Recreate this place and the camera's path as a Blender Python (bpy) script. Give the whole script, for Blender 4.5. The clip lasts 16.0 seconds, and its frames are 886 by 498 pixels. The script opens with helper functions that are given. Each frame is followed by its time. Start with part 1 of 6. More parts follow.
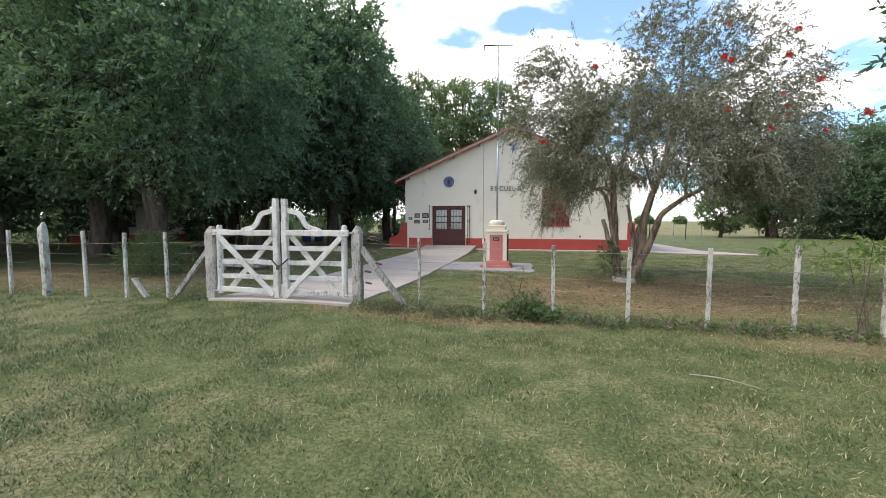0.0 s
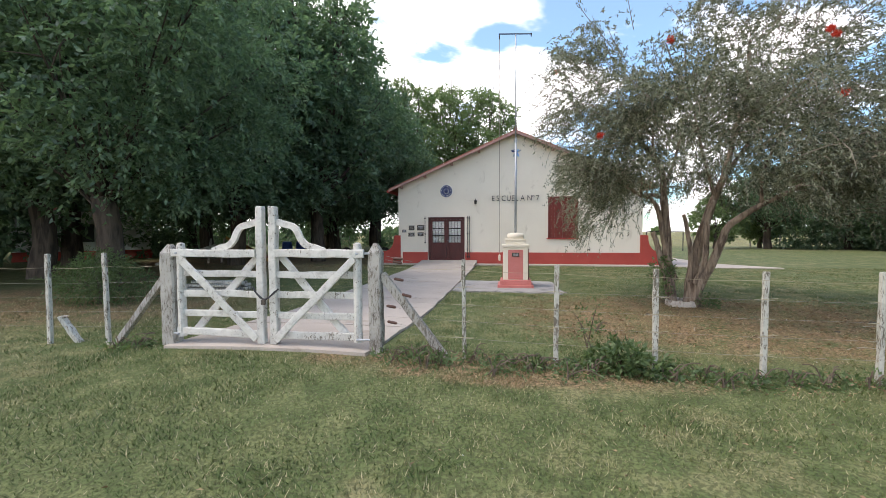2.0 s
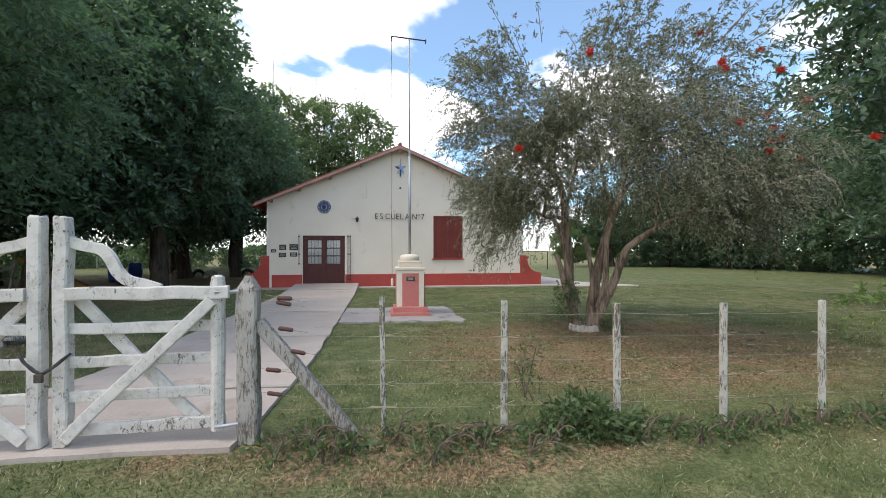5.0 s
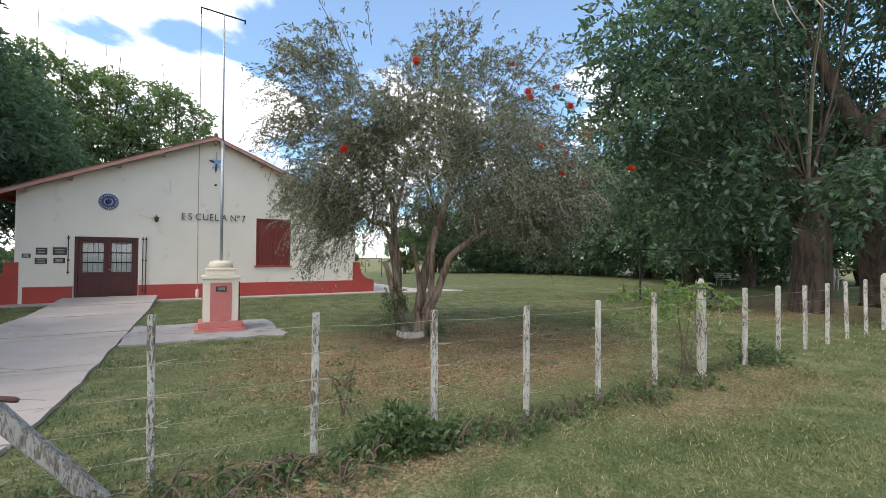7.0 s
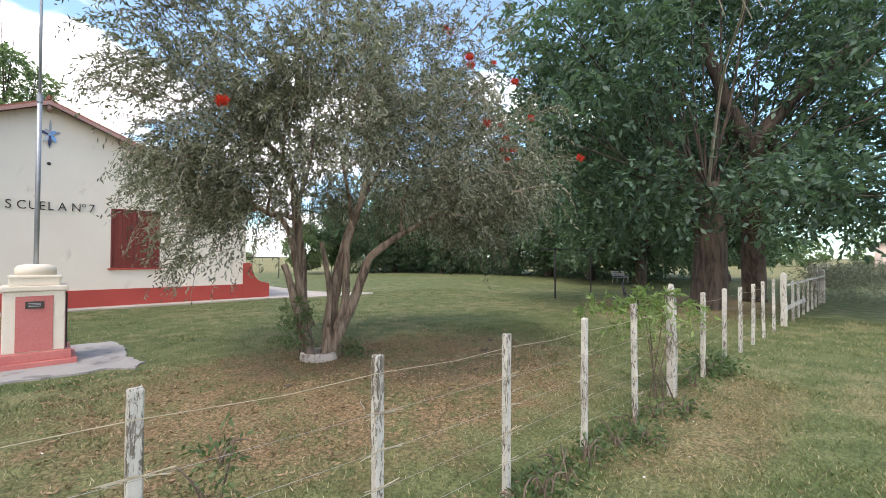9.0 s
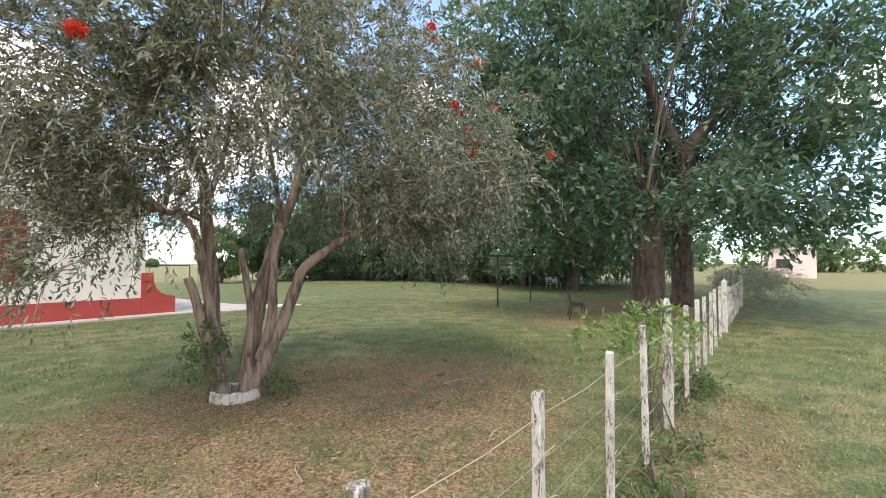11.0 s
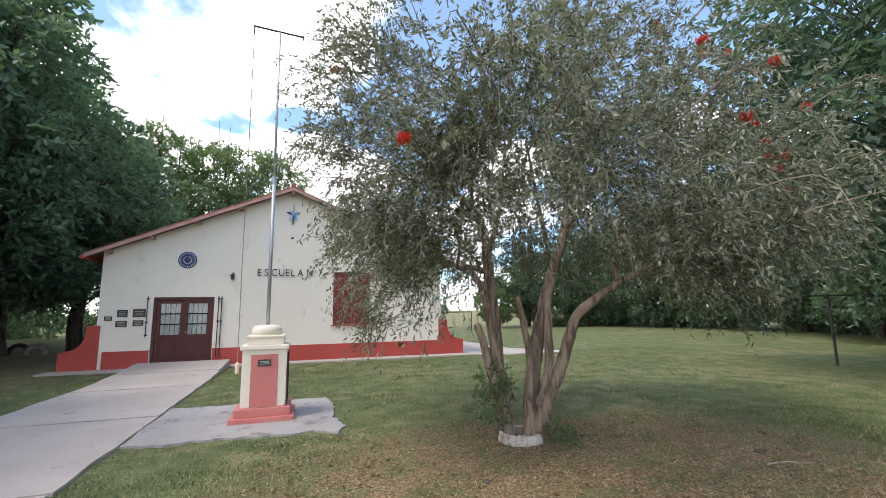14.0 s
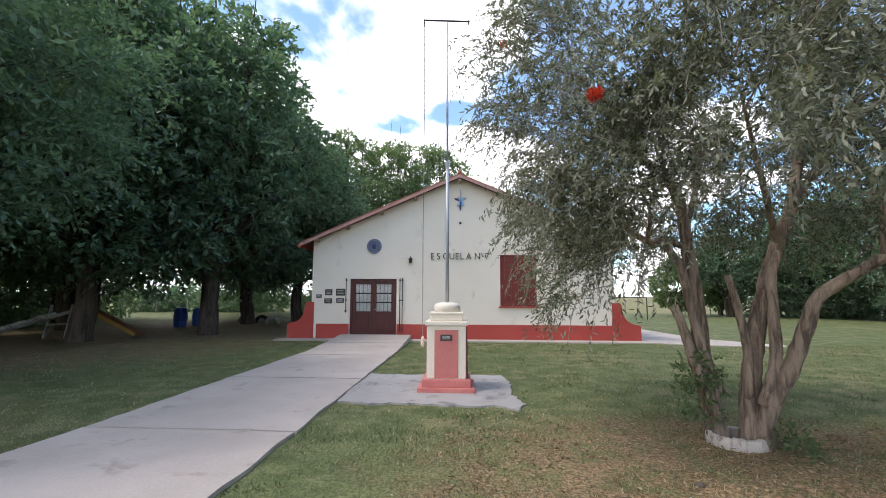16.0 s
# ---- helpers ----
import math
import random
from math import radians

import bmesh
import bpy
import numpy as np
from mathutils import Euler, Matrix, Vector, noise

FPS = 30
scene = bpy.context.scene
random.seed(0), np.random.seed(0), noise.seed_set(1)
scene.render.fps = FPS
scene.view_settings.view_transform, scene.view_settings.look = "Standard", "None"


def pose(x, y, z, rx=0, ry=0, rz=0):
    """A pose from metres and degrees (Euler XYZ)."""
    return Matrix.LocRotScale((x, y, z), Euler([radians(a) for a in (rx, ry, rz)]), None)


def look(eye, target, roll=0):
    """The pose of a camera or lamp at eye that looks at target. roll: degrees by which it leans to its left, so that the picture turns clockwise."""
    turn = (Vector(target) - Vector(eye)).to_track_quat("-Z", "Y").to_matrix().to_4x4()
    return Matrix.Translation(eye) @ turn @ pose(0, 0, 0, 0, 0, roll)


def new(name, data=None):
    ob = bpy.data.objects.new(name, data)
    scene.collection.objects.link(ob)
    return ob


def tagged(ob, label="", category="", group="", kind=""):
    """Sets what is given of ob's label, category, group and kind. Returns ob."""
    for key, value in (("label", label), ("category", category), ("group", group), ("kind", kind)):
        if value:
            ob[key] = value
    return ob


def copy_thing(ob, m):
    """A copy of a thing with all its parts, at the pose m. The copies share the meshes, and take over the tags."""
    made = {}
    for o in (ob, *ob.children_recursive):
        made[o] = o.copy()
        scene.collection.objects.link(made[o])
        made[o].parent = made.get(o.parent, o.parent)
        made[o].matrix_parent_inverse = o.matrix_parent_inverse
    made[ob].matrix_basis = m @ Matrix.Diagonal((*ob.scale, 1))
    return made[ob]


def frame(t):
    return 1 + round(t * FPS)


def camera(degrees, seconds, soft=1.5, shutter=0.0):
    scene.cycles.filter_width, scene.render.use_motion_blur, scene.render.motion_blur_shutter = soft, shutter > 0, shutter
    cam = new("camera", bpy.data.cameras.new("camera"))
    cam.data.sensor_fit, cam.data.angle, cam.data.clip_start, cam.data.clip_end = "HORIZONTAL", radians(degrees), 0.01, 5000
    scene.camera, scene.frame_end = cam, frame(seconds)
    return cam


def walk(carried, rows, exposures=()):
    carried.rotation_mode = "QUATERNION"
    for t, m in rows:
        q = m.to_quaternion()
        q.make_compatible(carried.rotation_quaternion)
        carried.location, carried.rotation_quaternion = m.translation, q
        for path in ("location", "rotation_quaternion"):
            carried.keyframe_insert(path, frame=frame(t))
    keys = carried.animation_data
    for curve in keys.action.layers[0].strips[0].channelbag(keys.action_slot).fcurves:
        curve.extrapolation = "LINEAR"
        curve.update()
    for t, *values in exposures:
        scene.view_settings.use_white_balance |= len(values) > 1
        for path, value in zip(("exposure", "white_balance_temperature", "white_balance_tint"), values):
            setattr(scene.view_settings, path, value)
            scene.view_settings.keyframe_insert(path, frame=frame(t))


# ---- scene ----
cam = camera(92.6, 16.0, soft=0.8)
PATH = [
    (0, (0.05, 0.062, 1.428), (-0.355, 2.016, 1.294), 0.1),
    (0.5, (-0.234, 0.45, 1.455), (-0.621, 2.41, 1.359), 0.3),
    (1, (-0.563, 0.857, 1.461), (-0.933, 2.82, 1.367), 0.1),
    (1.5, (-0.832, 1.255, 1.469), (-1.186, 3.222, 1.384), -0.1),
    (2, (-1.124, 1.678, 1.462), (-1.434, 3.653, 1.384), -0.2),
    (2.5, (-1.337, 2.08, 1.474), (-1.555, 4.067, 1.397), -0.2),
    (3, (-1.494, 2.539, 1.505), (-1.525, 4.537, 1.429), -0.3),
    (3.2, (-1.559, 2.696, 1.51), (-1.481, 4.694, 1.452), -0.4),
    (5.3, (-1.63, 2.929, 1.536), (-1.25, 4.892, 1.557), 0.0),
    (5.5, (-1.612, 2.918, 1.542), (-1.136, 4.86, 1.574), -0.1),
    (6, (-1.588, 2.9, 1.545), (-0.924, 4.786, 1.6), 0.0),
    (6.5, (-1.54, 2.935, 1.529), (-0.696, 4.747, 1.595), 0.0),
    (7, (-1.386, 3.15, 1.52), (-0.384, 4.88, 1.564), 0.3),
    (7.5, (-1.265, 3.402, 1.525), (-0.219, 5.107, 1.558), 0.5),
    (8, (-1.143, 3.801, 1.559), (0.068, 5.392, 1.589), 0.4),
    (8.5, (-0.977, 4.167, 1.545), (0.326, 5.684, 1.575), 0.2),
    (9, (-0.85, 4.544, 1.569), (0.516, 6.005, 1.608), 0.2),
    (9.5, (-0.725, 4.908, 1.612), (0.727, 6.282, 1.656), 0.1),
    (10, (-0.509, 5.2, 1.629), (1.023, 6.483, 1.694), 0.1),
    (10.2, (-0.457, 5.287, 1.635), (1.135, 6.495, 1.699), -0.0),
    (12.3, (-0.311, 5.612, 1.59), (1.186, 6.932, 1.723), 0.1),
    (12.5, (-0.319, 5.603, 1.609), (1.11, 6.993, 1.768), 0.1),
    (13, (-0.351, 5.616, 1.637), (0.877, 7.179, 1.855), -0.5),
    (13.5, (-0.371, 5.624, 1.632), (0.583, 7.363, 1.885), -1.2),
    (14, (-0.432, 5.581, 1.639), (0.188, 7.46, 1.926), -0.8),
    (14.5, (-0.441, 5.602, 1.618), (0.002, 7.529, 1.92), -0.9),
    (15, (-0.495, 5.646, 1.601), (-0.24, 7.609, 1.889), -0.6),
    (15.5, (-0.57, 5.715, 1.58), (-0.482, 7.695, 1.847), -0.1),
    (16, (-0.63, 5.763, 1.557), (-0.741, 7.748, 1.778), 0.2),
]
walk(cam, [(t, look(eye, target, roll)) for t, eye, target, roll in PATH],
     exposures=[(0.0, 0.53, 6700, 17), (3.0, 0.55, 6700, 18), (6.0, 0.27, 6500, 16), (8.5, 0.66, 6600, 18), (12.3, 1.0, 6750, 22), (13.5, 0.74, 6550, 19), (16.0, 0.53, 6400, 19)])

# ---- world, sun ----
SUN_EL, SUN_AZ = radians(58), radians(252)
world = bpy.data.worlds.new("sky")
scene.world = world
world.use_nodes = True
wt = world.node_tree
wt.nodes.clear()


def wnode(kind, **kw):
    n = wt.nodes.new(kind)
    for k, v in kw.items():
        n.inputs[k].default_value = v
    return n


sky = wt.nodes.new("ShaderNodeTexSky")
sky.sky_type, sky.sun_disc, sky.sun_elevation, sky.sun_rotation = "NISHITA", False, SUN_EL, SUN_AZ
sky.air_density, sky.dust_density, sky.ozone_density = 1.0, 0.3, 0.8
w_geo = wt.nodes.new("ShaderNodeTexCoord")
w_sep = wt.nodes.new("ShaderNodeSeparateXYZ")
wt.links.new(w_geo.outputs["Generated"], w_sep.inputs[0])


def wmath(op, a, b=None, clamp=False):
    n = wt.nodes.new("ShaderNodeMath")
    n.operation, n.use_clamp = op, clamp
    for i, v in enumerate((a, b)):
        if v is None:
            continue
        if isinstance(v, (int, float)):
            n.inputs[i].default_value = v
        else:
            wt.links.new(v, n.inputs[i])
    return n.outputs[0]


w_z = wmath("ADD", wmath("MAXIMUM", w_sep.outputs[2], 0.0), 0.22)
w_vec = wt.nodes.new("ShaderNodeCombineXYZ")
wt.links.new(wmath("DIVIDE", w_sep.outputs[0], w_z), w_vec.inputs[0])
wt.links.new(wmath("DIVIDE", w_sep.outputs[1], w_z), w_vec.inputs[1])
w_noise = wnode("ShaderNodeTexNoise", Scale=1.55, Detail=6.0, Roughness=0.52, Distortion=0.25)
wt.links.new(w_vec.outputs[0], w_noise.inputs["Vector"])
# thicker cumulus west and north; unseen cloud added south to brighten the school front
w_cover = wmath("SUBTRACT", wmath("MULTIPLY", wmath("ABSOLUTE", w_sep.outputs[1]), 0.043), wmath("MULTIPLY", w_sep.outputs[0], 0.145))
w_low = wmath("MULTIPLY", wmath("SUBTRACT", 0.35, w_sep.outputs[2]), 0.10)
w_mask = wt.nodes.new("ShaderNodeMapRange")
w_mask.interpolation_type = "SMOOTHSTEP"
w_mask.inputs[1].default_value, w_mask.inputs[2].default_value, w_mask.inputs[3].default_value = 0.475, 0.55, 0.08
wt.links.new(wmath("ADD", wmath("ADD", w_noise.outputs[0], w_cover), w_low), w_mask.inputs[0])
w_sky = wnode("ShaderNodeVectorMath")
w_sky.operation = "MULTIPLY"
w_sky.inputs[1].default_value = (0.125, 0.185, 0.20)
wt.links.new(sky.outputs[0], w_sky.inputs[0])
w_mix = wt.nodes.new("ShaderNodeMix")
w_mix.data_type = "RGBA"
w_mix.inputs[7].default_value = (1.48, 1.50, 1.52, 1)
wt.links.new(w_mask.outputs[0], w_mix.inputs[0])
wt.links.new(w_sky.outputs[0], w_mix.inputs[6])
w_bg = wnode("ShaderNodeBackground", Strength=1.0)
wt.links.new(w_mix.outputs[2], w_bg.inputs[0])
w_out = wt.nodes.new("ShaderNodeOutputWorld")
wt.links.new(w_bg.outputs[0], w_out.inputs[0])

sun = new("sun", bpy.data.lights.new("sun", "SUN"))
sun.data.energy, sun.data.angle, sun.data.color = 1.5, radians(14.0), (1.0, 0.95, 0.86)
sun.matrix_world = look((0, 0, 30), (-math.sin(SUN_AZ) * math.cos(SUN_EL), -math.cos(SUN_AZ) * math.cos(SUN_EL), 30 - math.sin(SUN_EL)))

# ---- materials ----


class Nodes:
    """A small wrapper round one material's node tree."""

    def __init__(self, name):
        self.m = bpy.data.materials.new(name)
        self.m.use_nodes = True
        self.t = self.m.node_tree
        self.b = self.t.nodes["Principled BSDF"]
        self.pos = None

    def n(self, kind, **kw):
        node = self.t.nodes.new(kind)
        for k, v in kw.items():
            self.put(v, node.inputs[k])
        return node

    def put(self, v, socket):
        if isinstance(v, bpy.types.NodeSocket):
            self.t.links.new(v, socket)
        else:
            socket.default_value = v

    def coords(self, kind="Object"):
        if kind == "World":
            return self.n("ShaderNodeNewGeometry").outputs["Position"]
        return self.n("ShaderNodeTexCoord").outputs[kind]

    def noise(self, vec, scale, detail=4.0, rough=0.55, distortion=0.0):
        return self.n("ShaderNodeTexNoise", Vector=vec, Scale=scale, Detail=detail, Roughness=rough, Distortion=distortion).outputs[0]

    def math(self, op, a, b=0.0, clamp=False):
        node = self.t.nodes.new("ShaderNodeMath")
        node.operation, node.use_clamp = op, clamp
        self.put(a, node.inputs[0])
        self.put(b, node.inputs[1])
        return node.outputs[0]

    def step(self, v, lo, hi, a=0.0, b=1.0):
        node = self.t.nodes.new("ShaderNodeMapRange")
        node.interpolation_type = "SMOOTHSTEP"
        self.put(v, node.inputs[0])
        for i, x in enumerate((lo, hi, a, b)):
            node.inputs[i + 1].default_value = x
        return node.outputs[0]

    def mix(self, f, a, b):
        node = self.t.nodes.new("ShaderNodeMix")
        node.data_type = "RGBA"
        self.put(f, node.inputs[0])
        for v, i in ((a, 6), (b, 7)):
            self.put((*v, 1) if isinstance(v, tuple) and len(v) == 3 else v, node.inputs[i])
        return node.outputs[2]

    def stretch(self, vec, sx, sy, sz):
        node = self.n("ShaderNodeMapping", Vector=vec)
        node.inputs["Scale"].default_value = (sx, sy, sz)
        return node.outputs[0]

    def bump(self, height, strength=0.3, distance=0.01):
        node = self.n("ShaderNodeBump", Height=height, Strength=strength, Distance=distance)
        self.put(node.outputs[0], self.b.inputs["Normal"])

    def done(self, colour, rough=0.7, metal=0.0, spec=0.4):
        self.put((*colour, 1) if isinstance(colour, tuple) and len(colour) == 3 else colour, self.b.inputs["Base Color"])
        self.put(rough, self.b.inputs["Roughness"])
        self.b.inputs["Metallic"].default_value = metal
        self.b.inputs["Specular IOR Level"].default_value = spec
        return self.m


def surface(name, a, b, scale=3.0, fine=40.0, rough=0.8, metal=0.0, bump=0.25, dirt=None, world_space=True, dirt_cut=0.62, grain=None, spec=0.4):
    """Two tones at a broad scale, grain at a fine one, and stains of dirt."""
    k = Nodes(name)
    vec = k.coords("World" if world_space else "Object")
    fvec = k.stretch(vec, *grain) if grain else vec
    broad, tight = k.noise(vec, scale, 5), k.noise(fvec, fine, 4, 0.6)
    colour = k.mix(k.step(k.math("ADD", k.math("MULTIPLY", broad, 0.6), k.math("MULTIPLY", tight, 0.4)), 0.36, 0.64), a, b)
    if dirt:
        spots = k.step(k.noise(k.stretch(vec, 1, 1, 0.6), scale * 2.3, 8, 0.65, 0.4), dirt_cut, dirt_cut + 0.12)
        colour = k.mix(k.math("MULTIPLY", spots, 0.75), colour, dirt)
    k.bump(tight, bump, 0.006)
    return k.done(colour, k.step(tight, 0.2, 0.8, rough - 0.08, min(1, rough + 0.08)), metal, spec)


def worn_paint(name, paint, wood, cut=0.56, fine=14.0, along=0.45):
    """Old paint on timber: bare grey wood shows in streaks along the grain."""
    k = Nodes(name)
    vec = k.coords("Object")
    rnd = k.n("ShaderNodeObjectInfo").outputs["Random"]
    shifted = k.n("ShaderNodeVectorMath", )
    shifted.operation = "ADD"
    k.put(vec, shifted.inputs[0])
    comb = k.n("ShaderNodeCombineXYZ", X=k.math("MULTIPLY", rnd, 37.0), Y=k.math("MULTIPLY", rnd, 11.0), Z=k.math("MULTIPLY", rnd, 23.0))
    k.put(comb.outputs[0], shifted.inputs[1])
    v = shifted.outputs[0]
    streak = k.noise(k.stretch(v, 1, 1, along), fine * 2.2, 7, 0.78, 0.6)
    patch = k.noise(v, 2.6, 4)
    grain = k.noise(k.stretch(v, 1, 1, 0.06), 90, 3, 0.6)
    bare = k.step(k.math("ADD", k.math("MULTIPLY", streak, 0.72), k.math("MULTIPLY", patch, 0.28)), cut, cut + 0.05)
    tone = k.mix(k.step(patch, 0.35, 0.65), paint, tuple(c * 0.86 for c in paint))
    timber = k.mix(k.step(grain, 0.35, 0.65), wood, tuple(c * 0.5 for c in wood))
    grime = k.step(k.noise(v, fine * 0.55, 6, 0.7, 0.5), 0.46, 0.68)
    tone = k.mix(k.math("MULTIPLY", grime, 0.68), tone, tuple(0.5 * p + 0.35 * w for p, w in zip(paint, wood)))
    colour = k.mix(bare, tone, timber)
    k.bump(k.math("ADD", k.math("MULTIPLY", grain, 0.35), k.math("MULTIPLY", bare, -0.6)), 0.5, 0.004)
    return k.done(colour, k.step(bare, 0, 1, 0.62, 0.92))


def bark(name, a, b, scale=9.0):
    k = Nodes(name)
    v = k.coords("World")
    ridge = k.noise(k.stretch(v, 1, 1, 0.16), scale, 6, 0.62, 0.5)
    fine = k.noise(v, 60, 3)
    patch = k.noise(v, 1.6, 3)
    colour = k.mix(k.step(ridge, 0.36, 0.62), b, a)
    colour = k.mix(k.math("MULTIPLY", k.step(patch, 0.5, 0.7), 0.5), colour, tuple(c * 1.25 for c in a))
    k.bump(k.math("ADD", ridge, k.math("MULTIPLY", fine, 0.2)), 0.8, 0.05)
    return k.done(colour, 0.92)


def leaf(name, dark, light, glow=0.35, rough=0.5, spec=0.35):
    """Leaves: each its own tone, lit and shaded clumps put into the colour, some light through them."""
    k = Nodes(name)
    rnd = k.n("ShaderNodeNewGeometry").outputs["Random Per Island"]
    clump = k.noise(k.coords("World"), 1.1, 3)
    colour = k.mix(k.step(k.math("ADD", k.math("MULTIPLY", rnd, 0.55), k.math("MULTIPLY", clump, 0.45)), 0.22, 0.78), dark, light)
    m = k.done(colour, rough, 0.0, spec)
    out = k.t.nodes["Material Output"]
    tr = k.n("ShaderNodeBsdfTranslucent")
    k.put(k.mix(0.5, colour, tuple(min(1, c * 2.0) for c in (light[0] * 1.1, light[1] * 1.2, light[2] * 0.6))), tr.inputs[0])
    mixer = k.n("ShaderNodeMixShader", Fac=glow)
    k.put(k.b.outputs[0], mixer.inputs[1])
    k.put(tr.outputs[0], mixer.inputs[2])
    k.put(mixer.outputs[0], out.inputs[0])
    return m


def meadow(name, blades):
    """Mown lawn: tufts of green, straw, bare soil under the tree and along the fence, dry pasture far off."""
    k = Nodes(name)
    v = k.coords("World")
    sep = k.n("ShaderNodeSeparateXYZ", Vector=v)
    x, y = sep.outputs[0], sep.outputs[1]
    broad, mid, fine = k.noise(v, 0.33, 4), k.noise(v, 2.2, 5, 0.6), k.noise(v, 34, 4, 0.65)
    col = k.mix(k.step(mid, 0.35, 0.66), (0.105, 0.140, 0.050), (0.195, 0.215, 0.088))
    dry = k.step(k.math("ADD", k.math("MULTIPLY", broad, 0.55), k.math("MULTIPLY", mid, 0.45)), 0.50, 0.62)
    col = k.mix(k.math("MULTIPLY", dry, 0.42), col, (0.36, 0.30, 0.165))
    # bare soil under the bottlebrush tree
    def spot(cx, cy, rx, ry, soft, wobble):
        dx = k.math("DIVIDE", k.math("SUBTRACT", x, cx), rx)
        dy = k.math("DIVIDE", k.math("SUBTRACT", y, cy), ry)
        d = k.math("ADD", k.math("MULTIPLY", dx, dx), k.math("MULTIPLY", dy, dy))
        d = k.math("ADD", d, k.math("MULTIPLY", k.math("SUBTRACT", mid, 0.5), wobble))
        return k.step(d, 1.0 - soft, 1.0 + soft, 1.0, 0.0)
    soil = k.math("MAXIMUM", spot(2.4, 9.3, 3.4, 2.2, 0.6, 2.2), k.math("MULTIPLY", spot(4.2, 5.75, 2.0, 0.55, 0.6, 2.6), 0.6))
    soil = k.math("MAXIMUM", soil, spot(-1.3, 6.05, 2.0, 0.45, 0.6, 2.4))
    soil = k.math("MAXIMUM", soil, spot(15, 9.5, 4.5, 2.6, 0.7, 2.0))
    soil = k.math("MAXIMUM", soil, spot(-13.5, 22, 6.5, 9.0, 0.6, 1.5))
    soil = k.math("MAXIMUM", soil, spot(-10.5, 9.5, 4.2, 2.6, 0.7, 1.5))
    soil = k.math("MULTIPLY", soil, k.step(k.math("ADD", k.math("MULTIPLY", k.noise(v, 1.7, 6, 0.7), 0.6), k.math("MULTIPLY", k.noise(v, 11, 5, 0.7), 0.4)), 0.36, 0.56))
    earth = k.mix(k.step(k.noise(v, 17, 5, 0.7), 0.32, 0.66), (0.235, 0.130, 0.080), (0.42, 0.272, 0.160))
    col = k.mix(k.math("MULTIPLY", soil, 0.7 if blades else 0.88), col, earth)
    # pasture past the lawn
    far = k.math("MAXIMUM", k.step(y, 44, 50), k.math("MAXIMUM", k.step(x, 33, 38), k.step(x, -34, -38)))
    col = k.mix(far, col, k.mix(mid, (0.32, 0.27, 0.115), (0.22, 0.22, 0.09)))
    if blades:
        rnd = k.n("ShaderNodeNewGeometry").outputs["Random Per Island"]
        col = k.mix(k.step(rnd, 0.72, 1.0), col, (0.47, 0.41, 0.25))
        col = k.mix(k.math("MULTIPLY", k.step(rnd, 0.0, 0.45, 1.0, 0.0), 0.7), col, (0.055, 0.095, 0.028))
    else:
        col = k.mix(k.math("MULTIPLY", k.step(fine, 0.42, 0.58, 1.0, 0.0), 0.65), col, (0.06, 0.065, 0.028))
        k.bump(k.math("ADD", fine, mid), 0.7, 0.03)
    return k.done(col, 0.85, 0.0, 0.2)


GROUND = meadow("lawn", False)
BLADES = meadow("grass_blades", True)
PLASTER = surface("cream_plaster", (0.80, 0.73, 0.61), (0.85, 0.785, 0.665), 0.7, 55, 0.85, bump=0.15, dirt=(0.62, 0.55, 0.44), dirt_cut=0.59)
RED = surface("red_oxide_paint", (0.46, 0.075, 0.055), (0.40, 0.06, 0.045), 1.5, 40, 0.65, bump=0.2, dirt=(0.30, 0.07, 0.05), dirt_cut=0.64)
PINK = surface("faded_red_paint", (0.56, 0.20, 0.175), (0.50, 0.155, 0.135), 2.5, 40, 0.7, bump=0.2, dirt=(0.38, 0.13, 0.11))
CREAM = surface("cream_masonry_paint", (0.72, 0.65, 0.52), (0.78, 0.71, 0.59), 2.5, 40, 0.8, bump=0.25, dirt=(0.42, 0.37, 0.29), dirt_cut=0.6)
WHITEWASH = surface("stained_whitewash", (0.62, 0.58, 0.52), (0.50, 0.45, 0.39), 6, 40, 0.9, bump=0.4, dirt=(0.24, 0.17, 0.12), dirt_cut=0.52)
DARKRED = surface("dark_red_gloss", (0.088, 0.016, 0.014), (0.064, 0.012, 0.011), 3, 60, 0.4, bump=0.08)
SHUTTER = surface("shutter_red", (0.20, 0.038, 0.026), (0.16, 0.03, 0.022), 2, 50, 0.6, bump=0.12)
ROOF = surface("clay_roof", (0.36, 0.13, 0.085), (0.26, 0.10, 0.07), 1.4, 22, 0.85, bump=0.3, dirt=(0.16, 0.11, 0.09))
FASCIA = surface("fascia_red", (0.44, 0.27, 0.23), (0.35, 0.20, 0.17), 2, 30, 0.7)
CONCRETE = surface("path_concrete", (0.40, 0.345, 0.295), (0.49, 0.425, 0.365), 0.8, 45, 0.9, bump=0.3, dirt=(0.31, 0.255, 0.205), dirt_cut=0.57)
CEMENT = surface("grey_cement", (0.30, 0.28, 0.26), (0.38, 0.36, 0.335), 1.1, 40, 0.88, bump=0.3, dirt=(0.16, 0.15, 0.14), dirt_cut=0.55)
JOINT = surface("joint_earth", (0.07, 0.06, 0.045), (0.11, 0.095, 0.07), 6, 60, 0.95)
WHITEWOOD = worn_paint("worn_white_timber", (0.67, 0.645, 0.585), (0.235, 0.20, 0.155), 0.555, 19, 0.5)
POSTWOOD = worn_paint("worn_fence_post", (0.56, 0.54, 0.47), (0.21, 0.18, 0.135), 0.505, 22, 0.25)
GREYWOOD = worn_paint("grey_bare_timber", (0.42, 0.395, 0.35), (0.22, 0.19, 0.15), 0.50, 24, 0.2)
